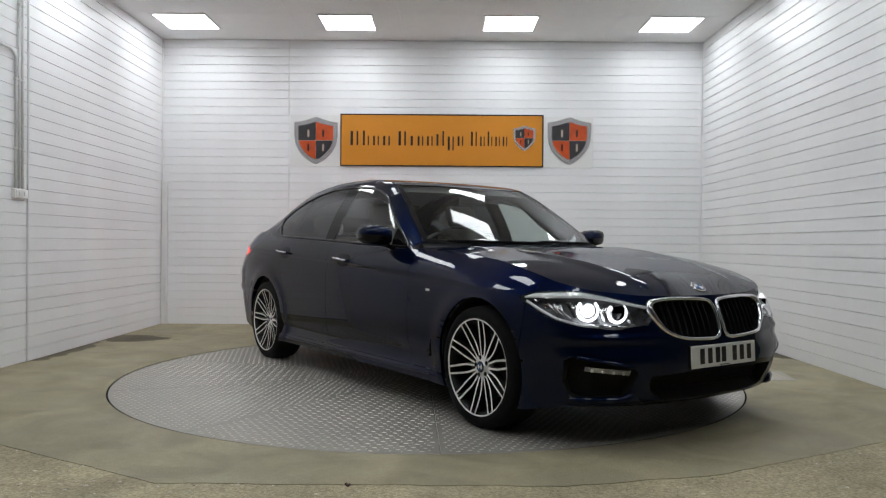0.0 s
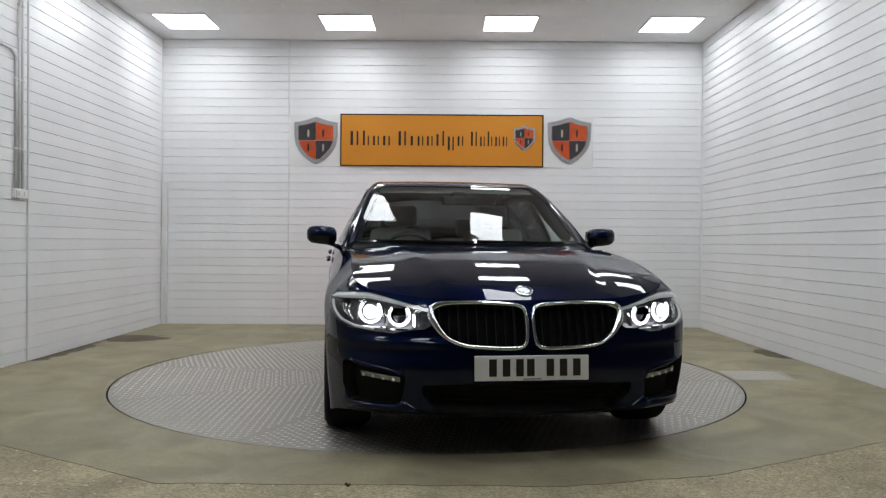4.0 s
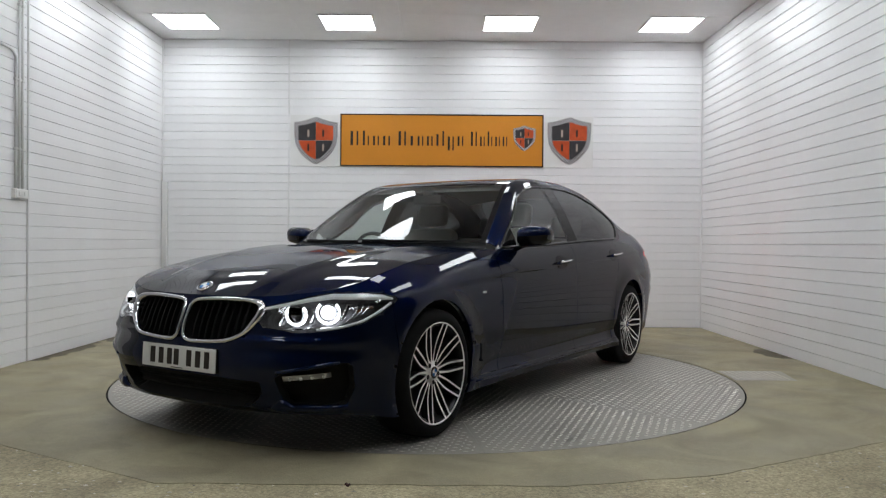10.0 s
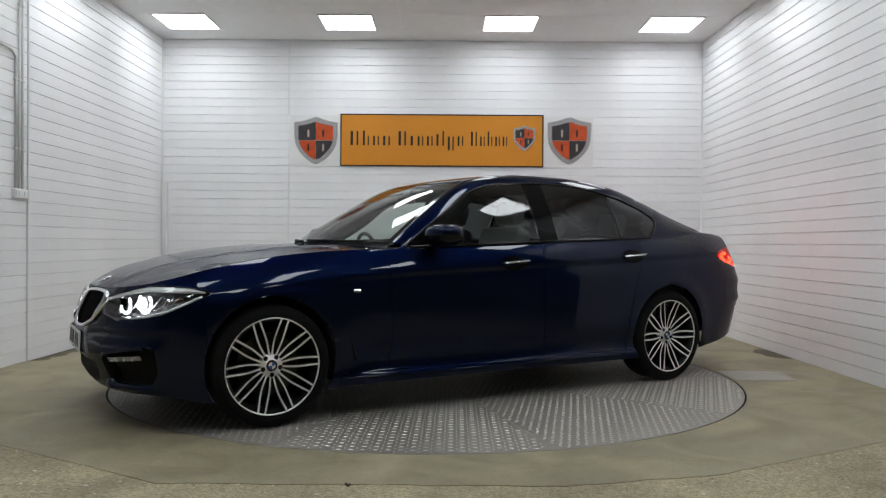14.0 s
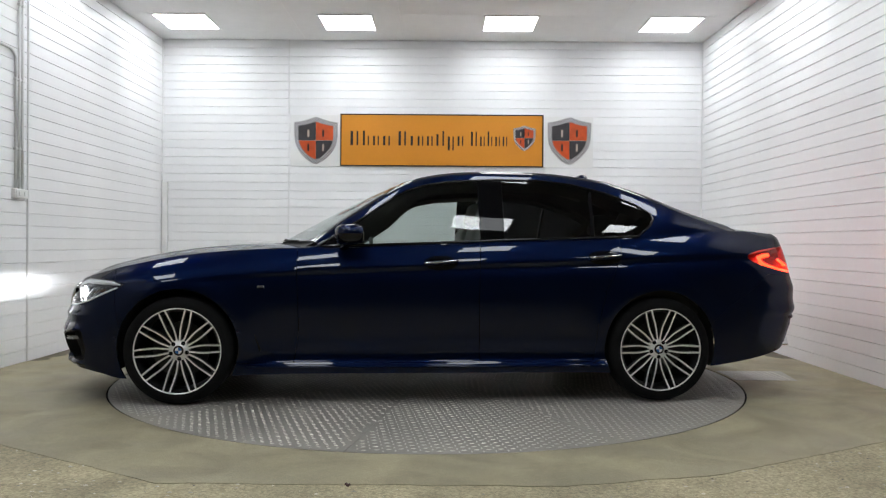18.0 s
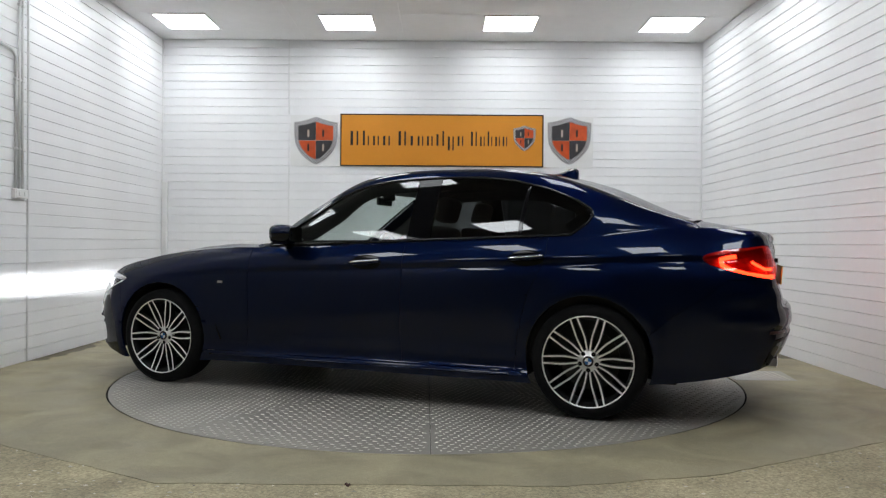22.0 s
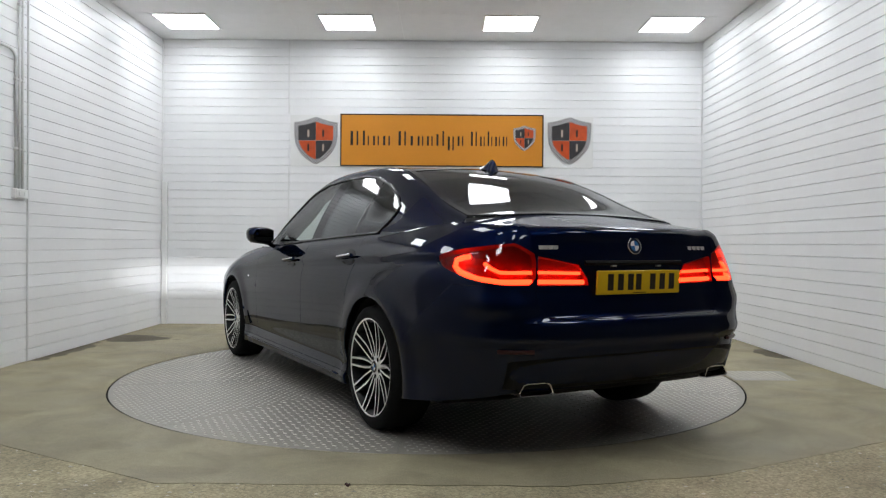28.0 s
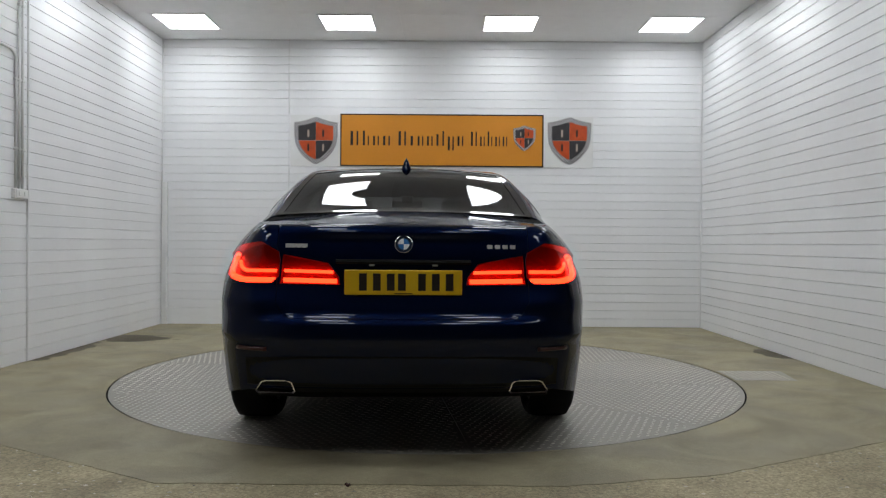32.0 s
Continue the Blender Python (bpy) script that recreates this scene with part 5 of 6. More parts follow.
# tail lamps: two glowing bars each, bending up at the outer end
def glow_bar(line, r, owner, view, name="light_bar"):
    pts = []
    for a, b in dense(line, 0.015, False):
        q, n = on_skin(view, a, b)
        if q:
            pts.append(q - n * 0.016)
    pair(name, tube(bmesh.new(), pts, r, 6), M["red_glow"], owner, "glowing red light bar")


glow_bar([(-1.335, 0.818), (-1.20, 0.820), (-1.08, 0.835), (-1.0, 0.860), (-0.968, 0.886), (-0.970, 0.912), (-1.04, 0.922)], 0.0130, tail, "tail_corner")
glow_bar([(-1.335, 0.858), (-1.20, 0.862), (-1.155, 0.880), (-1.12, 0.902)], 0.0085, tail, "tail_corner")
glow_bar([(-1.545, 0.814), (-1.36, 0.818)], 0.0115, tail_in, "tail_corner")
glow_bar([(-1.530, 0.853), (-1.36, 0.858)], 0.0080, tail_in, "tail_corner")

# rear bumper: diffuser, exhaust tips, reflectors
pts = []
bm = bmesh.new()
rows = []
for y in np.linspace(0.004, 0.70, 20):
    q0 = on_tail(y, 0.348, 0.003)
    q1 = on_tail(y, 0.490 - 0.02 * (y / 0.7) ** 4, 0.003)
    if y < 0.005:
        q0.y = q1.y = 0.0
    rows.append([bm.verts.new(q1), bm.verts.new(q0), bm.verts.new(q0 + Vector((0.05, 0, -0.035))), bm.verts.new(q0 + Vector((0.30, 0, -0.05)))])
for a, b in zip(rows, rows[1:]):
    for j in range(3):
        bm.faces.new((a[j], b[j], b[j + 1], a[j + 1]))
both_halves(bm)
part("diffuser", bm, M["black"], car, "dark grey lower rear valance")
prof = [(0.475, 0.322), (0.490, 0.362), (0.510, 0.372), (0.610, 0.372), (0.630, 0.366), (0.655, 0.326), (0.645, 0.316), (0.485, 0.314)]
bm = bmesh.new()
x0 = on_tail(0.56, 0.40).x + 0.002
outer = [bm.verts.new((x0 + 0.08 * (y - 0.475), y, z)) for y, z in prof]
cy, cz = 0.56, 0.344
inner = [bm.verts.new((x0 + 0.08 * (y - 0.475) + 0.002, cy + (y - cy) * 0.92, cz + (z - cz) * 0.83)) for y, z in prof]
deep = [bm.verts.new((x0 + 0.14, cy + (y - cy) * 0.86, cz + (z - cz) * 0.72)) for y, z in prof]
back = [bm.verts.new((x0 + 0.14, y, z)) for y, z in prof]
for k in range(8):
    j = (k + 1) % 8
    bm.faces.new((outer[k], outer[j], inner[j], inner[k]))
    bm.faces.new((outer[j], outer[k], back[k], back[j]))
    bm.faces.new((inner[k], inner[j], deep[j], deep[k]))
bmesh.ops.recalc_face_normals(bm, faces=bm.faces)
tips = pair("exhaust_tip", bm, M["chrome"], label="chrome trapezoid exhaust tip", smooth=False)
# black sheet across each tip stands for the shade inside the pipe
bm = bmesh.new()
plate(bm, [(cy + (y - cy) * 0.87, cz + (z - cz) * 0.74) for y, z in prof], "x", x0 + 0.05, 0.01)
pair("soot", bm, M["matte"], tips, smooth=False)
pts = [on_tail(y, 0.515, 0.002) for y in np.linspace(0.60, 0.74, 10)]
pair("reflector", tube(bmesh.new(), pts, 0.010, 6), M["reflector"], label="slim red reflector")

# doors: handles over flat black patches that stand for the shaded cups
for xc, zc in ((-0.095, 0.868), (-1.128, 0.908)):
    q, n = on_skin("side", xc, zc)
    bm = bmesh.new()
    rings = []
    for rad, lift in ((1.0, 0.0008), (0.85, 0.0016), (0.5, 0.0018), (0.02, 0.0018)):
        ring = []
        for k in range(28):
            a = 2 * math.pi * k / 28
            p, m = on_skin("side", xc + 0.104 * rad * math.cos(a), zc + 0.046 * rad * math.sin(a) - 0.004)
            ring.append(bm.verts.new(p + m * lift))
        rings.append(ring)
    for ra, rb in zip(rings, rings[1:]):
        for k in range(28):
            bm.faces.new((ra[k], ra[(k + 1) % 28], rb[(k + 1) % 28], rb[k]))
    bmesh.ops.recalc_face_normals(bm, faces=bm.faces)
    pair("handle_cup", bm, M["pillar"], label="flat black patch for the shade in a handle's hollow")
    bm = bmesh.new()
    tube(bm, [q + Vector((dx, 0.018 + 0.012 * (1 - (dx / 0.105) ** 2), 0.008 * -dx / 0.1)) for dx in np.linspace(-0.105, 0.105, 12)], [0.010] + [0.0155] * 10 + [0.010], 8, squash=0.9)
    handle = pair("door_handle", bm, M["paint"], label="painted door handle with chrome strip")
    bm = bmesh.new()
    tube(bm, [q + Vector((dx, 0.030 + 0.012 * (1 - (dx / 0.105) ** 2), 0.004 + 0.008 * -dx / 0.1)) for dx in np.linspace(-0.100, 0.100, 12)], 0.006, 6)
    pair("chrome_strip", bm, M["chrome"], handle)

# window surround, in gloss black, and sill line
line = []
for a, b in dense(DLO, 0.03):
    hit = SIDE.ray_cast(Vector((a, 3, b)), Vector((0, -1, 0)))
    if hit[0]:
        line.append(hit[0] + hit[1] * 0.001)
pair("window_surround", tube(bmesh.new(), line, 0.0085, 6, True), M["black_gloss"], label="gloss black window surround")
q, n = on_skin("side", 1.0, 0.716)
pair("wing_badge", box(bmesh.new(), 0.978, 1.022, q.y - 0.004, q.y + 0.004, 0.706, 0.722, 0.002), M["chrome"], label="small chrome wing badge", smooth=False)
pts = []
for k in range(5, 10):
    a, b = 1.075 - 0.008 * k, 0.56 - 0.026 * k
    q, n = on_skin("side", a, b)
    pts.append(q + n * 0.001)
pair("wing_vent", tube(bmesh.new(), pts, [0.003 + 0.0022 * k for k in range(5)], 6, squash=0.5), M["black_gloss"], label="dark slim vent behind the wheel")
pts = [on_skin("side", x, 0.226)[0] + Vector((0, 0.002, 0)) for x in np.linspace(1.08, -1.03, 30)]
pair("sill_strip", tube(bmesh.new(), pts, 0.010, 6, squash=0.6), M["paint"])

# door mirrors
bm = bmesh.new()
bmesh.ops.create_cube(bm, size=1)
bmesh.ops.subdivide_edges(bm, edges=bm.edges[:], cuts=3, use_grid_fill=True)
for v in bm.verts:
    p = v.co * 2
    k = (abs(p.x) ** 3.5 + abs(p.y) ** 3.5 + abs(p.z) ** 3.5) ** (1 / 3.5)
    p = p / k * max(abs(p.x), abs(p.y), abs(p.z))
    taper = 1.0 - 0.12 * (p.y + 1) / 2
    v.co = Vector((0.470 + 0.088 * p.x * (0.9 if p.x > 0 else 1) - 0.02 * p.y, 0.970 + 0.100 * p.y, 1.036 + 0.066 * p.z * taper + 0.006 * p.y))
bmesh.ops.recalc_face_normals(bm, faces=bm.faces)
low_half = bm.copy()
bmesh.ops.delete(bm, geom=[f for f in bm.faces if f.calc_center_median().z < 1.034], context="FACES")
bmesh.ops.delete(low_half, geom=[f for f in low_half.faces if f.calc_center_median().z >= 1.034], context="FACES")
mirrors = pair("door_mirror", bm, M["paint"], label="dark blue door mirror with black underside")
pair("mirror_base", low_half, M["black_gloss"], mirrors, "gloss black lower half of the mirror")
bm = bmesh.new()
tube(bm, [(0.50, 0.845, 0.952), (0.48, 0.90, 0.975), (0.46, 0.96, 0.99)], [0.030, 0.024, 0.028], 8, squash=0.55)
pair("mirror_arm", bm, M["black_gloss"], mirrors, "gloss black mirror arm")
bm = bmesh.new()
plate(bm, [(0.890, 0.995), (0.892, 1.075), (0.915, 1.083), (1.025, 1.078), (1.042, 1.05), (1.034, 1.0), (1.01, 0.99)], "x", 0.376, 0.004)
pair("mirror_glass", bm, M["mirror"], mirrors, "mirror glass", False)
pair("mirror_lower", tube(bmesh.new(), [(0.52, 0.90, 0.992), (0.515, 0.97, 0.990), (0.47, 1.035, 0.995)], 0.014, 6), M["black_gloss"], mirrors)

# aerial fin, sunroof line, wipers
bm = bmesh.new()
rows = []
for k in range(9):
    t = k / 8
    x = -1.04 - 0.215 * t
    zr = mid_z(x) - 0.004
    h = knots([0, 0.5, 0.9, 1], [0.0, 0.036, 0.076, 0.066])(t)
    w = knots([0, 0.3, 1], [0.010, 0.038, 0.036])(t)
    rows.append([bm.verts.new(v) for v in ((x, -w, zr - 0.012), (x, -w * 0.35, zr + h * 0.7), (x, 0, zr + h), (x, w * 0.35, zr + h * 0.7), (x, w, zr - 0.012))])
for a, b in zip(rows, rows[1:]):
    for j in range(4):
        bm.faces.new((a[j], b[j], b[j + 1], a[j + 1]))
bm.faces.new(rows[-1])
bmesh.ops.recalc_face_normals(bm, faces=bm.faces)
part("aerial_fin", bm, M["paint"], car, "shark-fin roof aerial", True)
SCREEN = BVHTree.FromObject([o for o in car.children if o.name == "windscreen"][0], bpy.context.evaluated_depsgraph_get())
bm = bmesh.new()
rows = []
for k in range(21):
    b = -1 + 2 * k / 20
    e, c = rail(0), middle(0)
    x = c.x + (e.x - c.x) * abs(b) ** 2.0
    z = c.z + (e.z - c.z) * abs(b) ** 2.1
    y = e.y * b
    rows.append([bm.verts.new((x + 0.10, y * 1.05, z - 0.050)), bm.verts.new((x + 0.02, y * 1.02, z - 0.022)), bm.verts.new((x - 0.02, y, z + 0.002))])
for a, b in zip(rows, rows[1:]):
    for j in range(2):
        bm.faces.new((a[j], b[j], b[j + 1], a[j + 1]))
bmesh.ops.recalc_face_normals(bm, faces=bm.faces)
part("scuttle", bm, M["black"], car, "black plastic scuttle below the windscreen")
for y0, y1 in ((0.60, 0.0), (-0.02, -0.62)):
    pts = []
    for k in range(10):
        y = y0 + (y1 - y0) * k / 9
        hit = SCREEN.ray_cast(Vector((3, y, 0.992 + 0.008 * k / 9)), Vector((-1, 0, 0)))
        if hit[0]:
            pts.append(hit[0] + Vector((0.010, 0, 0.004)))
    if len(pts) > 3:
        part("wiper", tube(bmesh.new(), pts, 0.006, 6), M["black"], car)

# edges of the screens
def screen_edge(t0, t1, width):
    """A dark band printed on the glass along its edge."""
    bm = bmesh.new()
    n = 24
    for s in (1, -1):
        a, b = [], []
        for k in range(n + 1):
            t = t0 + (t1 - t0) * k / n
            e, c = rail(t), middle(t)
            def at(u):
                return Vector((c.x + (e.x - c.x) * u ** 2.0, e.y * u * s, c.z + (e.z - c.z) * u ** 2.1 + 0.0025))
            a.append(bm.verts.new(at(1.0)))
            b.append(bm.verts.new(at(1.0 - width / e.y)))
        for k in range(n):
            bm.faces.new((a[k], a[k + 1], b[k + 1], b[k]) if s > 0 else (b[k], b[k + 1], a[k + 1], a[k]))
    for t in (t0, t1):
        d = width * (0.035 / 0.03) / 0.9
        ta, tb = (t, t + d) if t == t0 else (t - d, t)
        ra, rb = [], []
        for k in range(25):
            u = -1 + 2 * k / 24
            for tt, row in ((ta, ra), (tb, rb)):
                e, c = rail(tt), middle(tt)
                row.append(bm.verts.new((c.x + (e.x - c.x) * abs(u) ** 2.0, e.y * u, c.z + (e.z - c.z) * abs(u) ** 2.1 + 0.003)))
        for k in range(24):
            bm.faces.new((ra[k], ra[k + 1], rb[k + 1], rb[k]))
    bmesh.ops.recalc_face_normals(bm, faces=bm.faces)
    return bm


part("screen_edge", screen_edge(0, 1, 0.03), M["black_gloss"], car, "black edge of the windscreen")
part("screen_edge", screen_edge(2, 3, 0.035), M["black_gloss"], car, "black edge of the rear screen")

# seal between the rear screen and the boot lid
bm = bmesh.new()
rows = []
for k in range(25):
    u = -1 + 2 * k / 24
    e, c = rail(3), middle(3)
    x, y, z = c.x + (e.x - c.x) * abs(u) ** 2.0, e.y * u * 1.04, c.z + (e.z - c.z) * abs(u) ** 2.1
    rows.append([bm.verts.new((x + 0.05, y, z + 0.002)), bm.verts.new((x - 0.012, y, z - 0.012)), bm.verts.new((x - 0.07, y * 1.03, z - 0.045))])
for a, b in zip(rows, rows[1:]):
    for j in range(2):
        bm.faces.new((a[j], b[j], b[j + 1], a[j + 1]))
bmesh.ops.recalc_face_normals(bm, faces=bm.faces)
part("screen_seal", bm, M["black_gloss"], car, "black seal below the rear screen")

# cabin
bm = bmesh.new()
for s in (1, -1):
    box(bm, -1.75, 0.95, s * 0.80, s * 0.815, 0.30, 0.95)
box(bm, -1.75, 1.0, -0.80, 0.80, 0.30, 0.33)
box(bm, -2.0, -1.62, -0.68, 0.68, 0.95, 1.02, 0.02)
box(bm, -1.78, -1.74, -0.80, 0.80, 0.30, 0.99)
part("cabin_trim", bm, M["cabin"], car, "dark cabin trim")
bm = bmesh.new()
box(bm, 0.42, 0.93, -0.76, 0.76, 0.70, 0.955, 0.05, 3)
box(bm, -0.45, 0.50, -0.12, 0.12, 0.33, 0.68, 0.03, 2)
part("dashboard", bm, M["cabin"], car, "dark dashboard and centre console", True)
bm = bmesh.new()
pts = [Vector((0.33 + 0.07 * math.sin(a) * 0.4, -0.37 + 0.185 * math.cos(a), 0.88 + 0.175 * math.sin(a))) for a in [2 * math.pi * k / 32 for k in range(32)]]
tube(bm, pts, 0.014, 8, True, up=Vector((1, 0, 0)))
box(bm, 0.32, 0.36, -0.45, -0.29, 0.83, 0.92, 0.015, 2)
box(bm, 0.32, 0.345, -0.55, -0.19, 0.862, 0.89, 0.006)
part("steering_wheel", bm, M["cabin"], car, "dark steering wheel", True)


def seat(bm, x, y, w, back_top, rake):
    box(bm, x - 0.02, x + 0.50, y - w / 2, y + w / 2, 0.45, 0.60, 0.05, 3)
    n0 = len(bm.verts)
    box(bm, -0.07, 0.07, y - w / 2 * 0.96, y + w / 2 * 0.96, 0.0, back_top - 0.52, 0.05, 3)
    box(bm, -0.05, 0.05, y - 0.13, y + 0.13, back_top - 0.49, back_top - 0.32, 0.04, 3)
    bm.verts.ensure_lookup_table()
    m = Matrix.Translation((x, 0, 0.52)) @ Matrix.Rotation(radians(-rake), 4, "Y")
    for v in bm.verts[n0:]:
        v.co = m @ v.co
    return bm


for y in (0.37, -0.37):
    part("front_seat", seat(bmesh.new(), -0.25, y, 0.50, 1.12, 16), M["seat"], car, "grey leather front seat with headrest", True)
bm = bmesh.new()
for y in (0.36, -0.36):
    seat(bm, -1.22, y, 0.66, 1.06, 20)
part("rear_bench", bm, M["seat"], car, "grey leather rear bench", True)
bm = top_sheet(0.93, 2.15, 16)
for v in bm.verts:
    v.co.z -= 0.035
    v.co.y *= 0.97
part("headlining", both_halves(bm), M["headlining"], car, "pale cloth headlining", True)
bm = box(bmesh.new(), 0.19, 0.215, -0.12, 0.12, 1.265, 1.325, 0.010, 2)
box(bm, 0.13, 0.20, -0.045, 0.045, 1.30, 1.36, 0.012, 2)
part("rear_view_mirror", bm, M["cabin"], car, "dark rear-view mirror and sensor housing")

# dark trim inside the upper window frames
top = [q for q in dense(DLO[1:16], 0.04, False)]
rows = []
bm = bmesh.new()
for k, (a, b) in enumerate(top):
    a0, b0 = top[max(k - 1, 0)]
    a1, b1 = top[min(k + 1, len(top) - 1)]
    d = Vector((a1 - a0, b1 - b0)).normalized()
    width = 0.075 + 0.05 * smoothstep(0.0, 0.3, a) * (1 - smoothstep(0.44, 0.52, a))
    hit = SIDE.ray_cast(Vector((a, 3, b)), Vector((0, -1, 0)))
    if not hit[0]:
        continue
    p = hit[0] - Vector((0, 0.022, 0))
    inward = Vector((d.y, 0, -d.x))
    if inward.dot(Vector((-0.45 - a, 0, 1.12 - b))) < 0:
        inward = -inward
    p2 = p + inward * width - Vector((0, 0.03, 0))
    rows.append([bm.verts.new(p), bm.verts.new(p2), bm.verts.new(p2 - Vector((0, 0.03, 0)) - inward * 0.03)])
for r0, r1 in zip(rows, rows[1:]):
    for j in range(2):
        bm.faces.new((r0[j], r1[j], r1[j + 1], r0[j + 1]))
bmesh.ops.recalc_face_normals(bm, faces=bm.faces)
pair("window_frame_trim", bm, M["cabin"], label="dark trim inside the window frame")

# ---- fittings of the room ----
boards(wall_back, "board", -1.768 - XL, (XL, YB, 0), 0)
boards(wall_back, "long_board", XR + 1.768 - 0.004, (-1.764, YB, 0.002), 0)
boards(wall_left, "board", YB - 0.44, (XL, 0.44, 0), 90)
boards(wall_left_front, "board", 1.28, (XL - 0.012, -0.86, 0), 90)
boards(wall_right, "board", YB + 1.4, (XR, YB, 0), -90)


def strip(name, x0, x1, y0, y1, z0, z1, label):
    return tagged(part(name, box(bmesh.new(), x0, x1, y0, y1, z0, z1, 0.003), M["trim"]), label, "trim", kind="structure")


strip("trim_corner_left", XL + 0.002, XL + 0.022, YB - 0.036, YB - 0.016, 0.0, HT, "thin white corner bead between clad walls")
strip("trim_corner_right", XR - 0.022, XR - 0.002, YB - 0.036, YB - 0.016, 0.0, HT, "thin white corner bead between clad walls")
strip("trim_post", XL - 0.002, XL + 0.015, 0.426, 0.438, 0.0, HT, "white upright strip at the wall's step")
strip("trim_joint", -1.774, -1.758, YB - 0.018, YB - 0.005, 0.0, 1.89, "thin white upright joint strip")
strip("trim_joint_upper", -1.774, -1.758, YB - 0.018, YB - 0.005, 2.53, HT, "thin white upright joint strip")
trunking = tagged(new("trunking"), "white square cable trunking standing in the corner", "trunking")
part("duct", box(bmesh.new(), XL + 0.02, XL + 0.085, YB - 0.055, YB - 0.014, 0.0, 1.70, 0.004), M["pipe"], trunking)
part("cover", box(bmesh.new(), XL + 0.026, XL + 0.079, YB - 0.060, YB - 0.054, 0.0, 1.695, 0.002), M["pipe"], trunking)

# conduits and switch box on the side wall
conduit_x = XL + 0.011
for k, (y, z1) in enumerate(((0.245, 2.47), (0.295, HT), (0.345, HT))):
    c = tagged(new("conduit"), "white painted electrical conduit pipe on the wall", "conduit", "conduit pipes on the side wall")
    pts = [(conduit_x, y, 1.395), (conduit_x, y, z1)]
    if k == 0:
        pts = [(conduit_x, y, 1.395), (conduit_x, y, 2.43), (conduit_x, y - 0.03, 2.465), (conduit_x, y - 0.09, 2.485), (conduit_x, -0.8, 2.485)]
    part("pipe", tube(bmesh.new(), pts, 0.011, 10), M["pipe"], c, "", True)
    for z in (1.70, 2.25, 2.85):
        if z < z1:
            part("clip", box(bmesh.new(), conduit_x - 0.014, conduit_x + 0.013, y - 0.016, y + 0.016, z, z + 0.02, 0.003), M["pipe"], c)
sw = tagged(new("switch_box"), "white plastic switch box below the conduits", "switch box")
part("body", box(bmesh.new(), XL - 0.024, XL + 0.035, 0.205, 0.385, 1.315, 1.395, 0.006, 2), M["pipe"], sw)
part("cover", box(bmesh.new(), XL + 0.034, XL + 0.041, 0.212, 0.378, 1.322, 1.388, 0.003), M["pipe"], sw)
for y in (0.255, 0.335):
    part("rocker", box(bmesh.new(), XL + 0.040, XL + 0.046, y - 0.014, y + 0.014, 1.338, 1.372, 0.002), M["trim"], sw)

# sign boards on the back wall
SY = YB - 0.022
back_board = tagged(new("sign_backing"), "white flat backing board behind the sign", "sign board")
part("board_sheet", box(bmesh.new(), -1.745, 1.875, SY, YB - 0.002, 1.90, 2.515, 0.002), M["sign_white"], back_board)
sign = tagged(new("sign"), "orange sign board with dark lettering bars and dark border", "sign")
part("sign_sheet", box(bmesh.new(), -1.135, 1.268, SY - 0.010, SY - 0.001, 1.918, 2.518), M["orange"], sign)
bm = bmesh.new()
for x0, x1, z0, z1 in ((-1.148, -1.133, 1.905, 2.531), (1.266, 1.281, 1.905, 2.531), (-1.133, 1.266, 1.905, 1.920), (-1.133, 1.266, 2.516, 2.531)):
    box(bm, x0, x1, SY - 0.014, SY - 0.001, z0, z1)
part("border", bm, M["sign_dark"], sign, "thin dark border")
# each letter is a plain bar: tall, short, or hanging below the line
def word(x, shape, end):
    total = sum({"T": 1.25, "t": 1.0, "s": 0.95, "n": 1.1, "i": 0.5, "f": 0.65, "g": 1.0, "r": 0.75}[c] for c in shape)
    unit = (end - x) / total
    for c in shape:
        w = {"T": 1.25, "t": 1.0, "s": 0.95, "n": 1.1, "i": 0.5, "f": 0.65, "g": 1.0, "r": 0.75}[c] * unit
        top = 2.325 if c in "T" else 2.33 if c in "ti" else 2.295 if c == "f" else 2.268
        bot = 2.155 if c != "g" else 2.100
        m = 0.20 * w
        if c in "ifr":
            spans = ((x + 0.30 * w, x + 0.62 * w),)
        else:
            spans = ((x + m, x + m + 0.20 * w), (x + w - m - 0.13 * w, x + w - m))
        for n, (xa, xb) in enumerate(spans):
            part("letter_bar", box(bmesh.new(), xa, xb, SY - 0.013, SY - 0.009, bot, top if not n or c != "t" else 2.268), M["sign_dark"], sign)
        x += w


word(-1.056, "Ttsn", -0.527)
word(-0.481, "Trssfigs", 0.345)
word(0.391, "Tstss", 0.865)


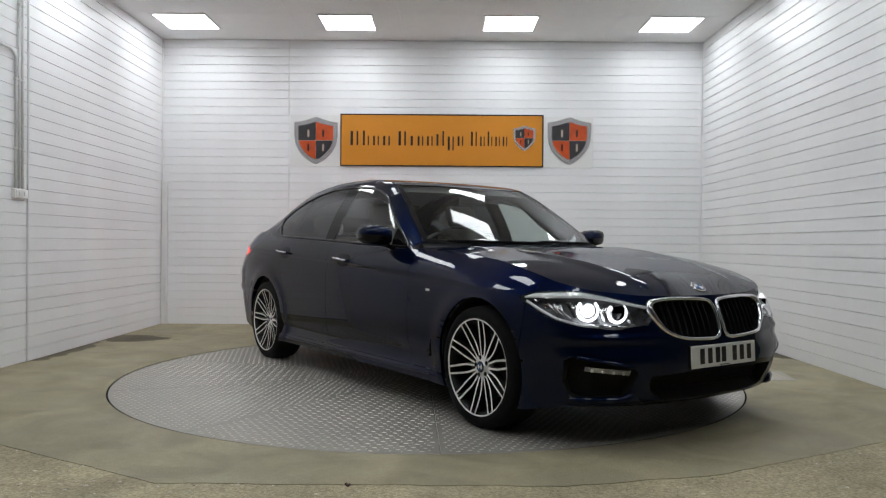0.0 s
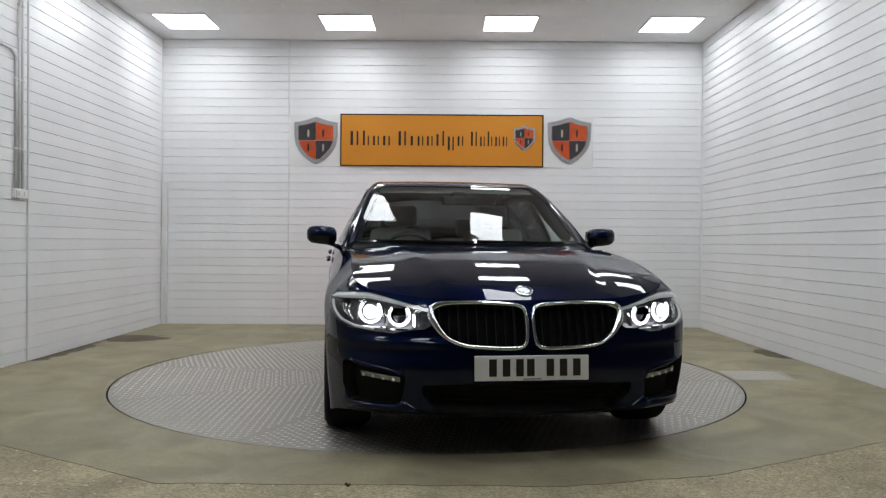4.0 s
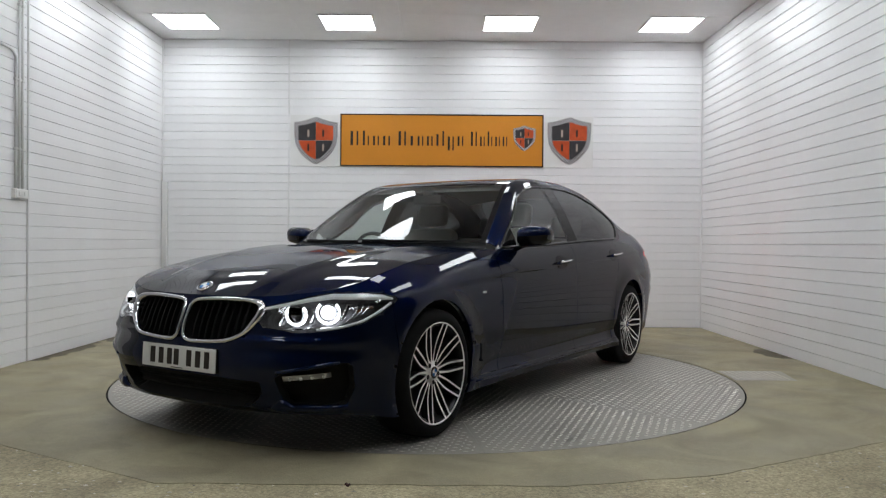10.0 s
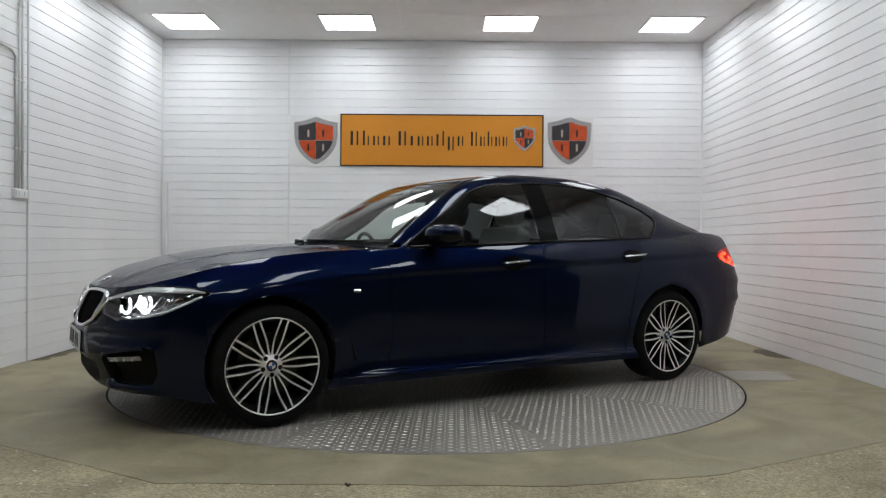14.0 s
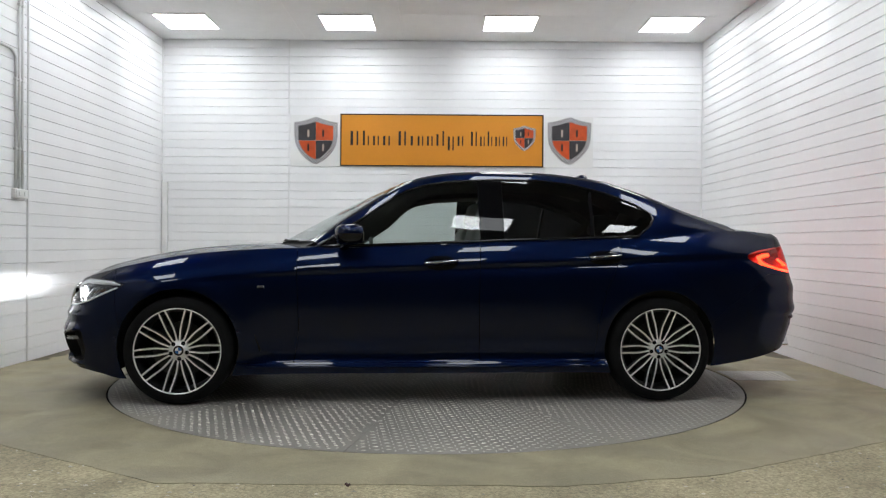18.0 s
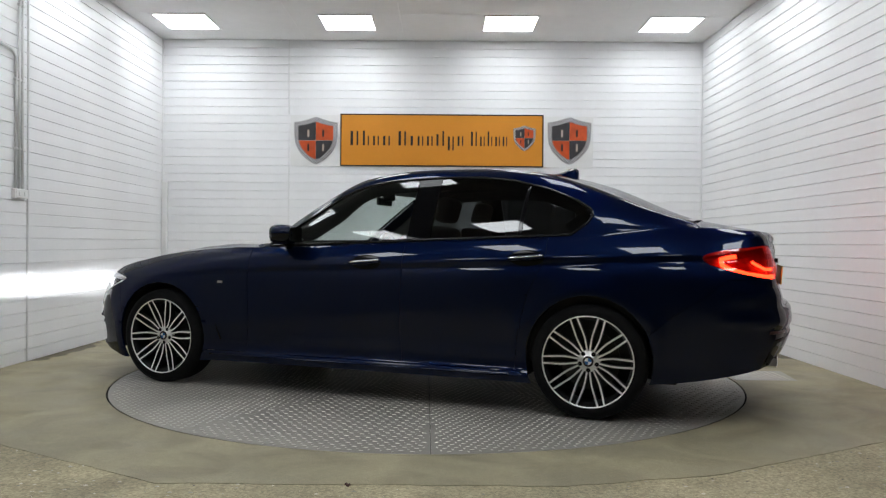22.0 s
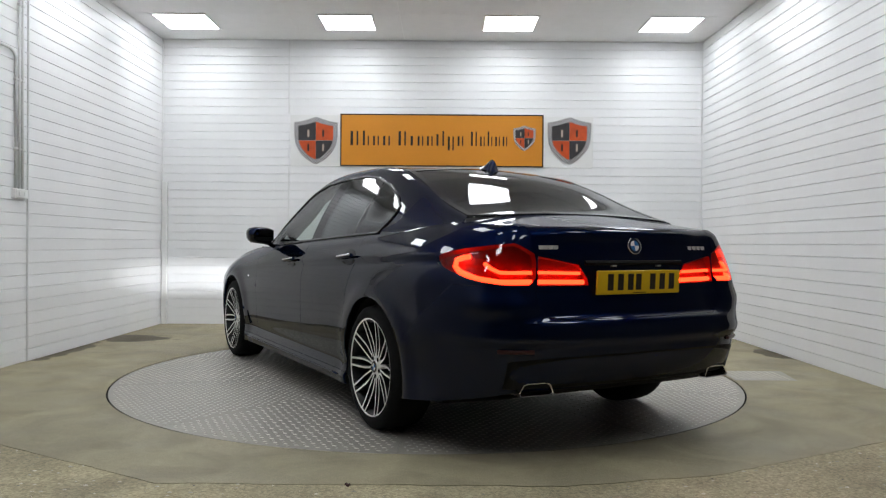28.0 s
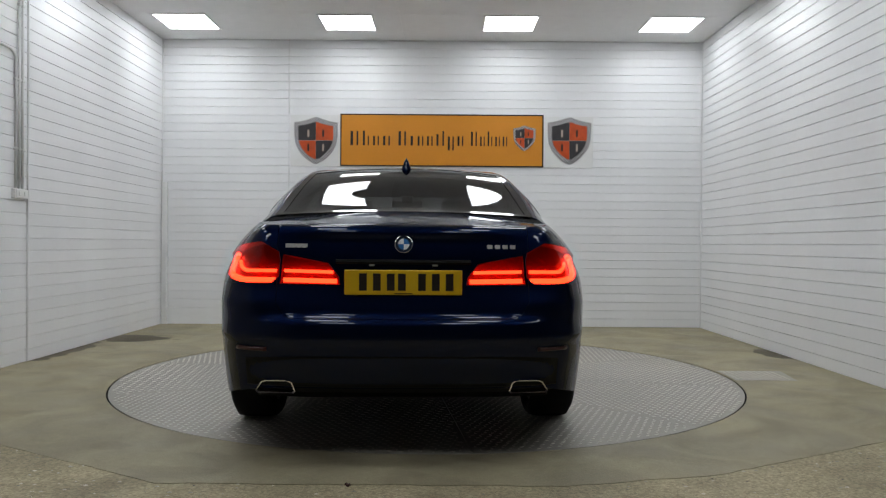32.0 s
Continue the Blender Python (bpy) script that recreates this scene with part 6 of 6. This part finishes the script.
def shield(cx, cz, w, h, owner_name, y0, label):
    s = tagged(new(owner_name), label, "shield")
    half = [(0, 0.5), (0.10, 0.47), (0.22, 0.43), (0.36, 0.40), (0.50, 0.38), (0.50, 0.10), (0.47, -0.08), (0.38, -0.24), (0.22, -0.39), (0.08, -0.48), (0, -0.5)]
    full = half + [(-a, b) for a, b in half[-2:0:-1]]
    def at(k):
        return [(cx + a * w * k, cz + b * h * k - (1 - k) * 0.01 * h) for a, b in full]
    bm = bmesh.new()
    plate(bm, at(1.0), "y", y0 - 0.010, 0.010)
    part("rim", bm, M["shield_rim"], s, "chequered silver rim")
    for sx, sz, mat in ((-1, 1, "shield_dark"), (1, 1, "shield_orange"), (-1, -1, "shield_orange"), (1, -1, "shield_dark")):
        pts = [(0.003, 0.006 * sz)] + ([(0.003, 0.5)] + [(a, b) for a, b in half[1:6]] + [(0.495, 0.006)] if sz > 0 else
                                      [(0.49, -0.006)] + [(a, b) for a, b in half[6:10]] + [(0.003, -0.5)])
        k = 0.80
        bm = bmesh.new()
        plate(bm, [(cx + sx * a * w * k, cz + b * h * k) for a, b in pts], "y", y0 - 0.015, 0.006)
        q = part("field", bm, M[mat], s)
        lx, lz = cx + sx * 0.17 * w, cz + sz * 0.15 * h
        part("plain_bar", box(bmesh.new(), lx - 0.022 * w, lx + 0.022 * w, y0 - 0.017, y0 - 0.014, lz - 0.075 * h, lz + 0.075 * h),
             M["shield_text"] if mat == "shield_dark" else M["sign_dark"], s)
    return s


shield(-1.44, 2.208, 0.52, 0.565, "shield", SY, "quartered orange and black shield with silver rim")
shield(1.59, 2.225, 0.52, 0.565, "shield", SY, "quartered orange and black shield with silver rim")
shield(1.053, 2.252, 0.265, 0.30, "shield", SY - 0.010, "small quartered shield on the orange sign")

# cover plate beside the table, and a fallen leaf
cover = tagged(new("cover_plate"), "steel tread cover plate let into the floor", "cover plate")
edge = [(math.sqrt((TABLE_R + 0.025) ** 2 - y * y), y) for y in np.linspace(-0.20, 0.22, 8)]
part("plate", plate(bmesh.new(), edge + [(2.76, 0.22), (2.70, -0.20)], "z", -0.02, 0.022), M["tread"], cover)
ob = new("tread", tread_mesh("cover_tread", lambda x, y: -0.18 < y < 0.20 and x < 2.70 and math.hypot(x, y) > TABLE_R + 0.05 and x > 0, 0, 2.8))
ob.parent, ob.location = cover, (0, 0, 0.002)
tagged(ob, "raised worn steel tread bars", kind="stuff")
bm = bmesh.new()
bmesh.ops.create_icosphere(bm, subdivisions=2, radius=1, matrix=Matrix.LocRotScale((-0.272, -2.712, 0.003), Euler((0.2, 0.3, 0.5)), (0.014, 0.009, 0.007)))
for v in bm.verts:
    v.co += Vector((0, 0, 0.004 * math.sin(v.co.x * 400)))
tagged(part("dry_leaf", bm, M["oil"], None, "", True), "small dry brown leaf on the concrete", "leaf")
# stones showing in the rough concrete
rnd = random.Random(4)
verts, faces = [], []
for k in range(4200):
    x, y = rnd.uniform(XL, XR), rnd.uniform(-3.6, -1.2)
    if inside(SLAB, x, y):
        continue
    r = 0.0026 + 0.010 * rnd.random() ** 3
    turned, flat = rnd.uniform(0, 3.1), rnd.uniform(0.55, 1.0)
    n0 = len(verts)
    for j in range(6):
        a = turned + j * math.pi / 3 + rnd.uniform(-0.3, 0.3)
        verts.append((x + r * 1.3 * math.cos(a), y + r * flat * math.sin(a), -0.004))
    verts.append((x, y, -0.0025 + r * 0.30))
    faces += [(n0 + j, n0 + (j + 1) % 6, n0 + 6) for j in range(6)]
me = bpy.data.meshes.new("loose_stones")
me.from_pydata(verts, [], faces)
me.materials.append(M["stone"])
tagged(new("loose_stones", me), "small pale stones set in the rough concrete", "stones", kind="stuff")


# ---- what moves: the table turns at an even pace, and the car with it ----
DRIFT = knots([0, 2, 4, 8, 12, 13, 16.5, 17.5, 19, 20, 22, 25, 27.5, 30, 32],
              [-0.05, -0.2, -0.35, -0.4, -0.6, -0.8, -0.8, -0.85, -0.05, 0.2, 0.4, 0.6, -0.05, -0.1, -0.35])


def turn(t):
    return -55.3 - 6.62 * t + DRIFT(t)


def motions():
    times = range(0, 33)
    walk(turntable, [(t, pose(0, 0, 0, 0, 0, turn(t))) for t in times])
    walk(car, [(t, pose(0, 0, 0, 0, 0, turn(t)) @ pose(*CAR_AT, 0.0)) for t in times])


motions()
